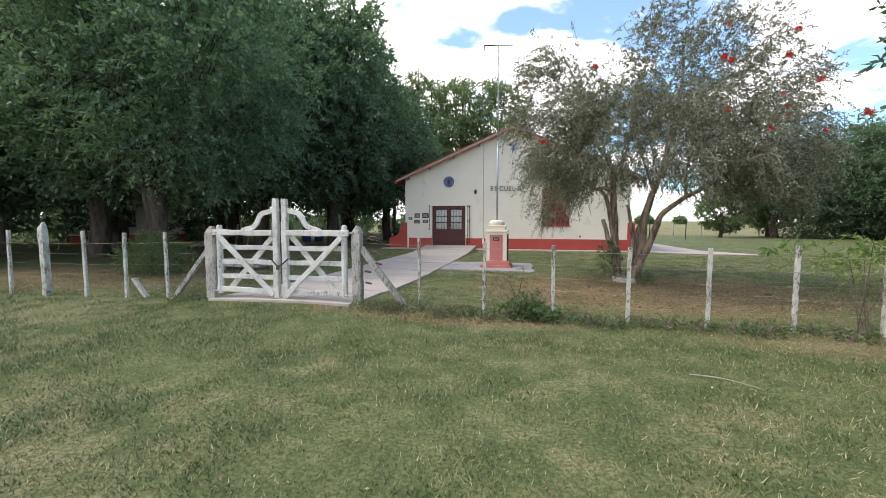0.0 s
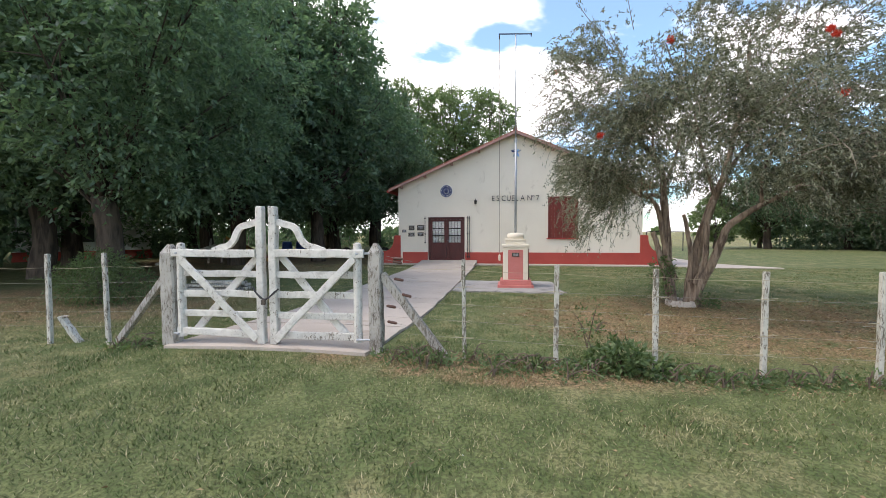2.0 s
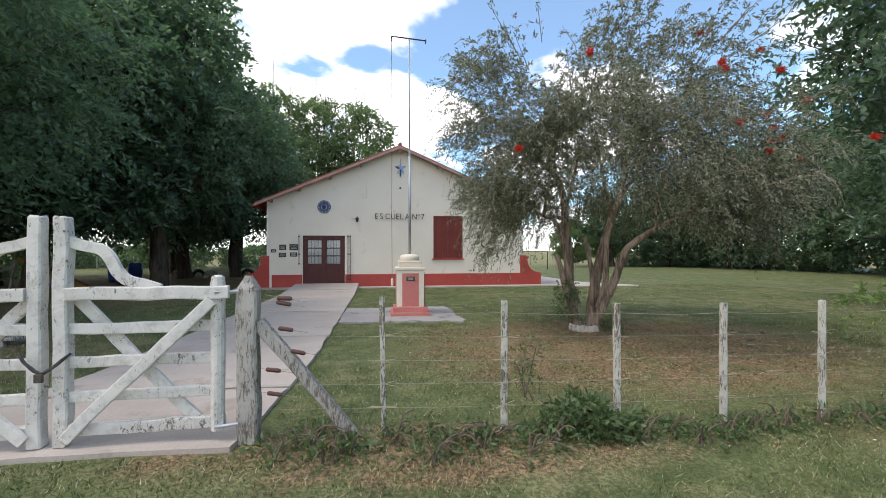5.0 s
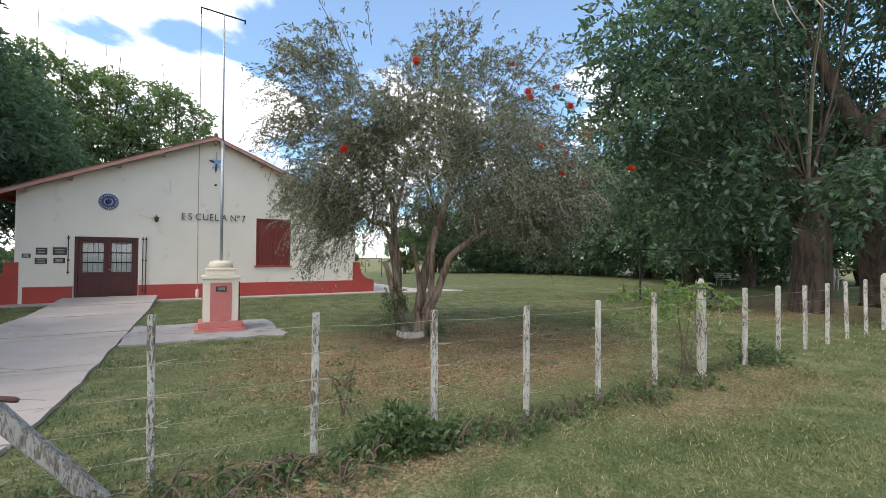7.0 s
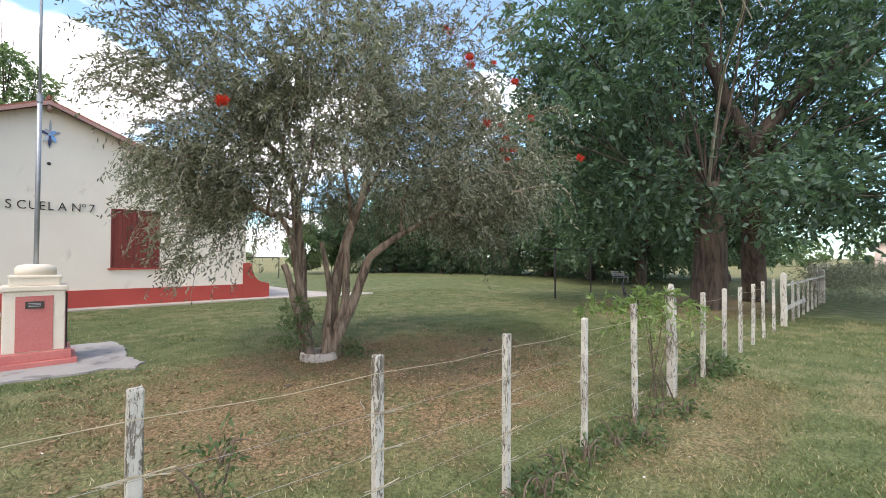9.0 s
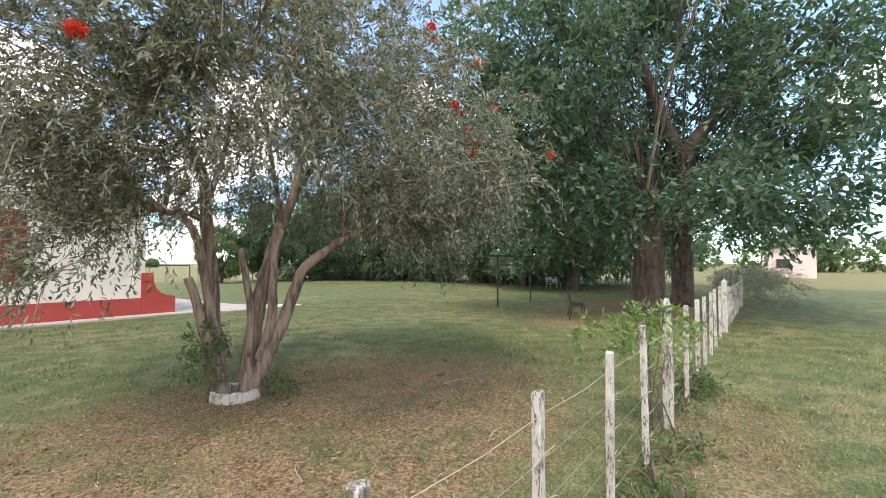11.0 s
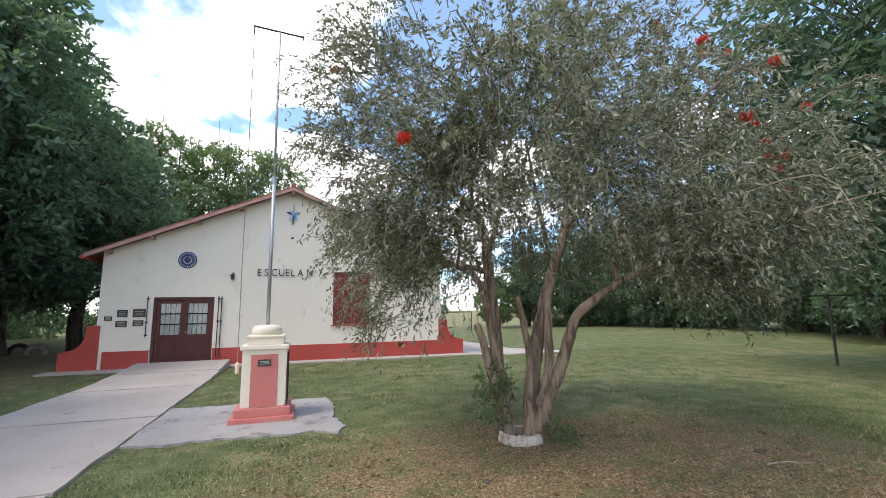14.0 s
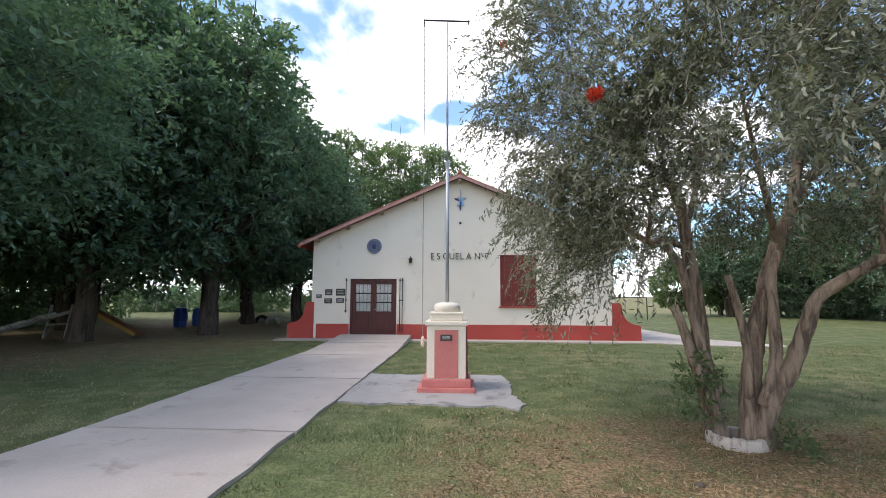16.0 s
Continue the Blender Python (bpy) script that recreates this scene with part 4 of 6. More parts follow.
def insulators():
    rng = random.Random(9)
    for i, (x, z, a) in enumerate(((-2.36, 1.09, -3), (-2.365, 1.05, -12), (-2.35, 0.855, -10), (-2.26, 0.68, -14), (-2.44, 0.545, -8), (-2.43, 0.365, -10))):
        t = thing("wire_tensioner", (x, FY - 0.045, hill(x, FY) + z), "brown block threaded on the fence wire", "insulator", "blocks on the fence wire")
        bm = bmesh.new()
        tube(bm, [(-0.056, 0, 0), (-0.046, 0, 0), (0.036, 0, 0), (0.054, 0, 0)], [0.011, 0.017, 0.017, 0.012], 8, 0.06, i)
        bmesh.ops.transform(bm, matrix=Matrix.Rotation(radians(-a), 4, "Y"), verts=bm.verts)
        part("block", bm, BROWN, t)
        part("tail_wire", tube(bmesh.new(), [(-0.14, 0, 0.03), (-0.06, 0, 0.012), (0.07, 0, -0.012), (0.16, 0, -0.03)], 0.0022, 4), WIRE, t)


insulators()


def leaning_post():
    x = -6.72
    t = thing("leaning_post", (x, FY + 0.1, hill(x, FY)), "short broken white post leaning by the fence", "post")
    part("stub", rough_post(0.085, 0.08, -0.05, 0.33, 71, tilt=(-0.3, 0)), POSTWOOD, t)


leaning_post()


def side_gate():
    """Picket stretch and small gate far along the fence."""
    t = thing("picket_gate", (11.65, FY, 0), "white picket stretch with a low gate and thick posts", "gate")
    for i, (x, top, w) in enumerate(((0, 1.24, 0.13), (1.25, 1.02, 0.062), (2.1, 1.0, 0.062), (3.0, 1.0, 0.062), (3.9, 1.0, 0.062), (4.8, 1.0, 0.062), (5.7, 1.0, 0.062), (6.6, 1.0, 0.062), (7.6, 1.2, 0.14))):
        part("picket", shifted(rough_post(w, w * 0.9, -0.05, top - 0.05, 300 + i, point=0.05), x, 0, 0), POSTWOOD, t)
    part("rail", beam((0, -0.04, 0.42), (2.9, -0.04, 0.42), 0.1, 0.04, 310), POSTWOOD, t)
    part("rail", beam((0, -0.04, 0.95), (7.6, -0.04, 0.95), 0.05, 0.03, 311), POSTWOOD, t)


side_gate()

# ---- trees ----


def limbs(bm, base, top, r, lobes, rng, n=7, branch=0.3):
    """A trunk and limbs that reach into the lobes of the crown."""
    base, top = Vector(base), Vector(top)
    mid = (base + top) / 2 + Vector((rng.uniform(-0.15, 0.15), rng.uniform(-0.15, 0.15), 0))
    line = bend([base - Vector((0, 0, 0.15)), base + Vector((0, 0, 0.25)), mid, top], 4)
    rad = [r * 1.35, r * 1.2, r * 1.08, r * 1.02] + taper(len(line) - 4, r, r * 0.8)
    tube(bm, line, rad, 14, 0.07, 1)
    for i, lobe in enumerate(lobes):
        c = Vector(lobe[:3])
        start = top - (top - base) * rng.uniform(0.0, 0.25 if branch > 0.1 else 0.55)
        a = start + (c - start) * 0.4 + Vector((rng.uniform(-0.4, 0.4), rng.uniform(-0.4, 0.4), rng.uniform(-0.1, 0.5)))
        pts = bend([start, a, c, c + (c - a) * 0.45], 4)
        k = r * branch * rng.uniform(0.75, 1.2)
        tube(bm, pts, taper(len(pts), k, k * 0.12), 7, 0.06, i)
        for j in range(3 if branch > 0.1 else 1):
            d = Vector((rng.uniform(-1, 1), rng.uniform(-1, 1), rng.uniform(-0.3, 0.9))).normalized() * min(lobe[3], lobe[5]) * 0.85
            q = bend([a + (c - a) * rng.uniform(0.2, 1.0), c + d * 0.5, c + d], 3)
            tube(bm, q, taper(len(q), k * 0.4, k * 0.06), 5)
    return bm


def tree_shape(name, label, category, seed, height, spread, trunk_h, r, low, count, leaves, leaf_len, leaf_w, mat, droop=0.35, n_lobes=16, lobe=0.42, gap=0.9, bark_mat=None, open_side=None, extra=(), branch=0.3, forks=(), spread_leaf=0.8, lean=(0, 0), dead=(), scatter=0.55, flat=0.55, twig=0.13):
    """A broad tree built at the origin: trunk with limbs, and a crown of many sprays of leaves."""
    rng, nr = random.Random(seed), np.random.default_rng(seed)
    lobes = []
    for i in range(n_lobes):
        f = (i + 0.5) / n_lobes
        z = low + (height - low) * (0.08 + 0.86 * f)
        # widest in the lower middle, narrowing to the top
        k = math.sin(math.pi * min(1, 0.18 + 0.80 * f)) ** 0.7
        a = i * 2.39996 + rng.uniform(-0.4, 0.4)
        d = spread * k * rng.uniform(0.45, 0.72)
        s = spread * lobe * rng.uniform(0.8, 1.2) * (0.65 + 0.35 * k)
        if open_side and d * math.cos(a) < 0.1 * spread and d * math.sin(a) < 0.16 * spread and open_side[0] < z < open_side[1]:
            continue
        lobes.append((d * math.cos(a), d * math.sin(a), z, s, s, s * flat))
    lobes += list(extra)
    t = thing(name, (0, 0, 0), label, category)
    trunk = limbs(bmesh.new(), (0, 0, 0), (lean[0], lean[1], trunk_h), r, lobes, rng, branch=branch)
    for i, pts in enumerate(forks):
        line = bend(pts, 4)
        tube(trunk, line, taper(len(line), r * 0.72, r * 0.18), 10, 0.06, i)
    part("trunk", trunk, bark_mat or BARK, t, smooth=True)
    for i, pts in enumerate(dead):
        line = bend(pts, 5)
        part("dead_branch", tube(bmesh.new(), line, taper(len(line), 0.05 if i == 0 else 0.014, 0.012 if i == 0 else 0.006), 6, 0.1, i), DRYTWIG, t, "bare pale dead branch")
    pos, out = shell(nr, lobes, count, 0.35, gap, 0.95)
    out = out * np.array([1, 1, 0.45]) + np.array([0, 0, 0.05])
    link("crown", polys("crown", sprays(nr, pos, out, leaves, spread * twig, leaf_len, leaf_w, droop, spread_leaf, scatter, 1.6), 4), mat, t)
    return t


def planted(shape, places, label=None):
    """The first place moves the shape itself; the others take copies."""
    for i, (x, y, turn, size) in enumerate(places):
        m = Matrix.Translation((x, y, 0)) @ Matrix.Rotation(turn, 4, "Z") @ Matrix.Scale(size, 4)
        if i < len(places) - 1:
            copy_thing(shape, m)
        else:
            shape.matrix_basis = m


DARK_LABEL = "large dark green shade tree with a dense low crown"
shade = tree_shape("shade_tree", DARK_LABEL, "tree", 21, 14.0, 5.0, 3.2, 0.36, 1.7, 5000, 10, 0.27, 0.125, LEAF_DARK, n_lobes=30, lobe=0.36, gap=0.75, droop=0.4)
planted(shade, [(-13.6, 19.5, 0.4, 1.0), (-10.9, 22.3, 2.1, 1.0), (-12.6, 28.6, 3.3, 1.02), (-18.5, 24.0, 4.1, 1.05), (-15.5, 34.0, 5.0, 1.0)])
shade_b = tree_shape("shade_tree", DARK_LABEL, "tree", 22, 11.0, 5.0, 2.6, 0.34, 2.0, 4400, 10, 0.24, 0.115, LEAF_DARK, n_lobes=28, lobe=0.36, gap=0.6, droop=0.4, branch=0.16)
planted(shade_b, [(-16.4, 13.4, 1.0, 1.05), (-19.5, 17.0, 2.5, 1.15), (-22.0, 9.0, 0.3, 1.1), (-10.2, 29.5, 4.0, 0.95)])
near = tree_shape("shade_tree", "old dark green tree with a thick bare trunk behind the fence", "tree", 28, 11.5, 5.4, 2.4, 0.32, 2.1, 9500, 11, 0.15, 0.072, LEAF_DARK, droop=0.4, n_lobes=32, lobe=0.34, gap=0.6, branch=0.12)
planted(near, [(-11.3, 11.0, 0.9, 1.0)])
# extra trees added behind them to block light and darken the background
grove = tree_shape("shade_tree", "added dark tree that shades the western background", "tree", 29, 12.0, 5.0, 2.4, 0.30, 0.9, 2600, 9, 0.34, 0.14, LEAF_DARK, n_lobes=22, gap=0.2, branch=0.16)
planted(grove, [(-20.5, 12.8, 1.4, 1.0), (-25.5, 13.5, 2.2, 1.05), (-29.5, 24.5, 3.1, 1.1), (-22.0, 27.0, 4.4, 1.1), (-27.5, 7.5, 0.7, 1.0), (-30.0, 17.0, 2.8, 1.1), (-18.0, 39.0, 1.2, 1.0)])
poplar = tree_shape("poplar_tree", "tall open grey-green tree behind the school", "tree", 23, 15.0, 4.0, 6.0, 0.22, 4.5, 3600, 9, 0.24, 0.11, LEAF_MID, n_lobes=20, lobe=0.36, gap=1.25)
planted(poplar, [(-7.4, 44.0, 0.2, 1.1), (-3.4, 46.0, 1.9, 1.1), (-10.5, 40.0, 3.0, 1.03), (-14.5, 44.0, 4.2, 1.05)])
fork = tree_shape("shade_tree", "tall old tree whose trunk forks high above the fence", "tree", 26, 13.0, 6.0, 5.6, 0.38, 4.6, 4300, 11, 0.235, 0.105, LEAF_EAST, droop=0.45, n_lobes=24, gap=1.6, lobe=0.34, branch=0.08, spread_leaf=0.75, scatter=0.8, lean=(-2.0, -0.4), open_side=(3.0, 9.5), forks=(((-1.8, -0.35, 5.1), (-2.4, 0.3, 7.0), (-2.8, 0.9, 9.5), (-3.0, 1.2, 12.0)), ((-1.9, -0.4, 5.3), (-1.3, -1.3, 6.7), (-0.2, -2.6, 8.3), (1.6, -4.2, 10.0))), extra=((3.5, -3.0, 3.4, 2.0, 1.6, 1.4), (1.0, -2.8, 4.0, 1.6, 1.5, 1.2), (-2.8, -2.6, 7.4, 1.7, 1.4, 1.3), (-1.0, -3.6, 6.3, 2.0, 1.6, 1.2), (0.5, -3.2, 8.6, 2.2, 2.0, 1.6), (-2.0, -3.3, 5.1, 1.7, 1.3, 1.0), (2.5, -1.5, 10.2, 2.5, 2.2, 1.8), (1.5, -5.0, 6.8, 2.2, 1.8, 1.6), (-1.5, -4.5, 9.0, 1.8, 1.6, 1.4)))
planted(fork, [(18.0, 8.1, 0.0, 1.0)])
big = tree_shape("shade_tree", "huge old tree with a thick brown trunk and drooping branches", "tree", 24, 13.0, 6.4, 3.9, 0.5, 2.2, 6000, 11, 0.225, 0.10, LEAF_EAST, droop=0.45, n_lobes=34, gap=1.4, lobe=0.32, branch=0.08, spread_leaf=0.75, scatter=0.8, dead=(((0, 0, 3.6), (-2.5, -1.0, 6.0), (-5.0, -2.0, 6.6), (-7.2, -2.3, 6.0)), ((-7.0, -2.28, 6.05), (-7.6, -2.35, 5.9), (-7.7, -2.5, 5.4), (-7.5, -2.6, 5.1)), ((-6.7, -2.2, 6.2), (-7.3, -2.1, 5.9), (-7.2, -2.2, 5.4)), ((-6.4, -2.2, 6.25), (-7.0, -2.5, 6.0), (-7.3, -2.7, 5.6), (-7.2, -2.9, 5.3)), ((-6.0, -2.1, 6.4), (-6.6, -2.4, 6.0), (-6.7, -2.6, 5.6))), open_side=(3.8, 11.0), extra=((-4.6, 1.8, 4.6, 1.5, 1.5, 1.4), (-4.2, 1.6, 7.0, 1.8, 1.6, 1.5), (-3.6, 3.0, 8.8, 2.0, 1.8, 1.6), (-5.2, 2.6, 5.9, 1.6, 1.5, 1.4), (-2.6, 4.6, 5.0, 1.9, 1.9, 1.7), (-3.4, 1.2, 10.3, 1.9, 1.8, 1.5), (-0.7, -3.8, 5.0, 1.6, 1.4, 1.2), (-0.2, -4.6, 6.6, 1.7, 1.5, 1.4), (0.3, -5.2, 4.2, 1.7, 1.5, 1.3), (0.5, -5.0, 8.2, 1.8, 1.6, 1.4), (-2.6, -0.5, 3.7, 1.3, 1.2, 0.9), (-2.1, 0.7, 5.6, 1.3, 1.0, 1.2), (-2.4, -2.4, 3.4, 1.3, 1.2, 1.1), (-1.0, -3.2, 3.1, 1.4, 1.3, 1.0), (0.5, -4.2, 3.3, 1.5, 1.2, 1.0), (0.5, -3.3, 3.4, 1.7, 1.5, 1.3), (3.0, -3.7, 3.5, 1.8, 1.6, 1.3), (-2.0, 1.6, 3.0, 1.2, 1.5, 1.4), (-3.0, 2.8, 3.8, 1.4, 1.5, 1.5), (-2.5, 3.5, 6.5, 1.8, 1.8, 1.5), (-1.5, 4.0, 9.0, 2.0, 2.0, 1.6)))
planted(big, [(14.2, 8.55, 0.0, 1.0)])
back = tree_shape("shade_tree", "dense round-headed tree at the edge of the lawn", "tree", 25, 8.5, 4.0, 1.7, 0.26, 0.7, 3500, 10, 0.22, 0.105, LEAF_DARK, n_lobes=22, gap=0.5)
planted(back, [(24.8, 14.9, 0.3, 1.35), (27.5, 19.5, 1.3, 1.35), (30.0, 24.5, 2.2, 1.35), (31.0, 30.5, 3.3, 1.35), (28.5, 36.0, 4.4, 1.3), (25.5, 40.0, 5.2, 1.1), (33.0, 12.5, 1.7, 1.2), (37.5, 20.0, 0.9, 1.3)])
field = tree_shape("field_tree", "bright green small tree at the edge of the pasture", "tree", 27, 5.0, 2.0, 1.4, 0.16, 0.5, 1500, 9, 0.2, 0.1, LEAF_MID, n_lobes=12, gap=0.3)
planted(field, [(21.0, 43.5, 0.9, 1.15), (16.2, 41.0, 0.4, 0.95)])
lone = tree_shape("field_tree", "round dark tree standing alone on the lawn's far edge", "tree", 30, 7.0, 3.6, 1.9, 0.3, 1.7, 2600, 10, 0.22, 0.105, LEAF_DARK, n_lobes=18, gap=0.5)
planted(lone, [(20.3, 41.0, 0.2, 1.0)])


def thicket(name, label, n, area, h0, h1, mat, leaf_len, leaf_w, seed, leaves=9):
    """A hedge of shrubs nobody could count."""
    nr = np.random.default_rng(seed)
    lobes = []
    for _ in range(n):
        x, y = nr.uniform(area[0], area[1]), nr.uniform(area[2], area[3])
        s = nr.uniform(0.6, 1.2) * (h1 - h0) * 0.5
        lobes.append((x, y, h0 + s * 0.8, s * 1.3, s * 1.3, s))
    pos, out = shell(nr, lobes, n * 130, 0.5, 0.4)
    pos[:, 2] = np.maximum(pos[:, 2], 0.03)
    ob = link(name, polys(name, sprays(nr, pos, out, leaves, 0.4, leaf_len, leaf_w, 0.3), 4), mat)
    return tagged(ob, label, "hedge", kind="stuff")


thicket("hedge", "dark unclipped hedge closing the far side of the lawn", 26, (22.5, 34, 39.5, 42.5), 0.1, 3.0, LEAF_DARK, 0.2, 0.09, 31)
thicket("hedge", "dark undergrowth at the eastern edge of the lawn", 30, (29.5, 33, 17, 38), 0.1, 2.6, LEAF_DARK, 0.2, 0.09, 32)
thicket("hedge", "dark undergrowth beneath the western trees", 30, (-42, -31, 6, 40), 0.1, 4.6, LEAF_DARK, 0.26, 0.12, 33)
thicket("hedge", "dark undergrowth among the western trees", 18, (-27, -22, 24, 34), 0.1, 3.6, LEAF_DARK, 0.22, 0.1, 37)
thicket("hedge", "dark undergrowth behind the western trees", 30, (-34, -13, 44, 48), 0.05, 2.6, LEAF_DARK, 0.24, 0.11, 36)
thicket("far_scrub", "grey scrub and bushes along the eastern pasture", 16, (27, 50, 5.2, 8.0), 0.05, 1.3, LEAF_BB, 0.16, 0.05, 38)
thicket("far_wood", "line of far trees on the eastern plain", 26, (95, 110, -60, 45), 0.5, 7.0, LEAF_MID, 0.9, 0.45, 39)
thicket("far_wood", "line of far trees on the plain", 40, (-160, 160, 190, 210), 0.3, 3.6, LEAF_MID, 1.2, 0.6, 34)

# ---- bottlebrush tree ----
BX, BY = 2.25, 10.66


def build_bottlebrush():
    rng, nr = random.Random(41), np.random.default_rng(41)
    t = thing("bottlebrush_tree", (BX, BY, 0), "weeping bottlebrush tree with narrow grey-green leaves and red flowers", "tree")
    # across, away and up, in the tree's own plane
    ax, away = Vector((0.890, -0.456, 0)), Vector((0.456, 0.890, 0))
    stems = [
        ([(-0.17, 0, -0.05), (-0.22, 0, 0.4), (-0.27, 0.02, 0.9), (-0.29, 0.02, 1.4), (-0.33, 0.03, 1.9), (-0.36, 0.05, 2.35), (-0.41, 0.05, 2.72), (-0.55, 0, 3.02), (-0.80, -0.05, 3.3), (-1.05, -0.1, 3.75), (-1.25, -0.1, 4.4)], 0.125, 0.035),
        ([(0.12, 0, -0.05), (0.14, 0.02, 0.35), (0.21, 0.1, 0.9), (0.29, 0.15, 1.33), (0.40, 0.2, 1.76), (0.51, 0.2, 2.13), (0.65, 0.2, 2.51), (0.73, 0.2, 2.9), (0.82, 0.25, 3.4), (0.95, 0.3, 4.0), (1.0, 0.3, 5.0)], 0.13, 0.035),
        ([(0.21, -0.04, -0.05), (0.31, -0.06, 0.42), (0.50, -0.1, 0.85), (0.65, -0.12, 1.28), (0.74, -0.14, 1.54), (0.96, -0.2, 1.74), (1.23, -0.25, 1.93), (1.58, -0.3, 2.12), (2.0, -0.35, 2.4), (2.6, -0.4, 2.9)], 0.108, 0.03),
        ([(-0.13, 0.06, 0.5), (-0.24, -0.06, 0.9), (-0.33, -0.09, 1.35), (-0.42, -0.1, 1.85), (-0.56, -0.12, 2.13), (-0.76, -0.15, 2.22), (-1.05, -0.2, 2.45), (-1.3, -0.2, 2.8)], 0.075, 0.03),
        ([(0.24, -0.1, 0.45), (0.33, -0.1, 0.7), (0.39, -0.08, 1.0), (0.40, -0.02, 1.4), (0.42, 0.08, 1.78), (0.51, 0.15, 2.05)], 0.07, 0.06),
        ([(-0.14, -0.07, 0.25), (-0.25, -0.1, 0.55), (-0.36, -0.12, 0.88), (-0.43, -0.12, 1.2), (-0.52, -0.12, 1.46)], 0.075, 0.06),
        ([(0.14, -0.02, 0.5), (0.15, -0.05, 0.98), (0.09, -0.05, 1.45), (0.02, -0.05, 1.8)], 0.06, 0.045),
        ([(-0.35, 0.03, 2.13), (-0.52, -0.05, 2.2), (-0.68, -0.13, 2.22)], 0.045, 0.04),
        ([(-0.76, -0.15, 2.22), (-0.7, -0.3, 2.55), (-0.85, -0.4, 2.9)], 0.03, 0.012),
        ([(-1.05, -0.2, 2.45), (-1.5, -0.3, 2.5), (-1.9, -0.3, 2.6)], 0.026, 0.01),
        ([(0.51, 0.2, 2.13), (0.42, -0.1, 2.55), (0.3, -0.4, 3.1), (0.2, -0.6, 3.7)], 0.05, 0.015),
        ([(0.65, 0.2, 2.51), (1.0, 0.4, 3.1), (1.5, 0.8, 3.9)], 0.055, 0.02),
        ([(1.23, -0.25, 1.93), (1.25, -0.4, 2.5), (1.5, -0.6, 3.2)], 0.04, 0.015),
        ([(-0.36, 0.05, 2.35), (-0.2, 0.4, 3.0), (-0.1, 0.8, 3.9)], 0.05, 0.02),
        ([(-0.55, 0, 3.02), (-0.5, -0.3, 3.5), (-0.3, -0.5, 4.3)], 0.035, 0.012),
        ([(-0.80, -0.05, 3.3), (-1.4, 0.1, 3.6), (-2.0, 0.2, 4.0)], 0.035, 0.012),
    ]
    stems = [([ax * u + away * w + Vector((0, 0, z)) for u, w, z in pts], a, b) for pts, a, b in stems]
    for i, (pts, a, b) in enumerate(stems):
        line = bend(pts, 5)
        rad = taper(len(line), a * 0.86, b * 0.75)
        if i < 3:
            rad = [r * (1.2 if j == 0 else 1.1 if j < 3 else 1) for j, r in enumerate(rad)]
        part("trunk" if i < 3 else "limb", tube(bmesh.new(), line, rad, 13, 0.12, i), BARK_BB, t, smooth=True)
    lobes = []
    # a broad dome, ragged at the rim
    for i in range(15):
        a = i * 2 * math.pi / 15 + rng.uniform(-0.1, 0.1)
        d = 2.45 + rng.uniform(-0.3, 0.25)
        lobes.append((0.25 + d * math.cos(a) * (0.78 if math.cos(a) < -0.2 else 1.0), d * math.sin(a) - 0.1, 3.05 + rng.uniform(-0.35, 0.5), 0.95, 0.95, 1.0))
    for i in range(10):
        a = i * 2 * math.pi / 10 + 0.4
        d = 1.65 + rng.uniform(-0.3, 0.4)
        lobes.append((0.3 + d * math.cos(a), d * math.sin(a), 4.35 + rng.uniform(-0.35, 0.5), 0.95, 0.95, 0.85))
    for i in range(6):
        a = i * 2 * math.pi / 6
        lobes.append((0.85 + 0.75 * math.cos(a), 0.75 * math.sin(a), 5.35 + rng.uniform(-0.4, 0.35), 0.7, 0.7, 0.7))
    lobes += [(-1.95, -0.5, 2.45, 0.5, 0.7, 0.7), (-1.65, -0.6, 2.1, 0.45, 0.5, 0.6), (-1.55, -0.2, 1.7, 0.3, 0.35, 0.4), (2.6, -0.9, 2.5, 0.8, 0.8, 0.85), (3.0, 0.2, 2.7, 0.8, 0.8, 0.8), (1.9, -1.7, 2.7, 0.8, 0.8, 0.8), (2.9, 1.0, 4.2, 0.6, 0.7, 0.6), (3.2, -0.3, 3.4, 0.6, 0.7, 0.7), (2.3, -1.3, 2.1, 0.6, 0.6, 0.5)]
    lobes += [(1.4, -1.0, 2.65, 0.8, 0.8, 0.65), (2.2, -0.3, 2.45, 0.8, 0.8, 0.6), (0.9, 1.3, 2.9, 0.8, 0.8, 0.6), (1.8, 1.4, 2.6, 0.8, 0.8, 0.7), (-1.2, -0.7, 3.0, 0.7, 0.7, 0.6), (-1.3, 0.9, 2.7, 0.7, 0.7, 0.6)]
    lobes += [(-2.2, -0.2, 4.5, 0.6, 0.7, 0.7), (-2.35, -0.3, 3.8, 0.5, 0.7, 0.6), (-1.9, 0.4, 5.1, 0.5, 0.6, 0.5)]
    lobes += [(3.1, 0.3, 4.75, 0.75, 0.8, 0.5), (3.7, 0.5, 4.6, 0.5, 0.6, 0.4), (-1.5, 0.0, 4.95, 0.7, 0.7, 0.5), (2.3, -0.6, 5.0, 0.6, 0.6, 0.5)]
    # the skirt that hangs towards the school wall
    lobes += [(-1.1, -0.7, 2.55, 0.6, 0.6, 0.65), (-0.6, -1.0, 2.7, 0.6, 0.5, 0.6), (-1.5, -0.7, 2.95, 0.6, 0.6, 0.6), (-1.35, -0.9, 1.95, 0.4, 0.4, 0.4), (-1.4, 0.4, 2.5, 0.6, 0.6, 0.55), (-1.0, -0.8, 3.3, 0.6, 0.6, 0.5)]
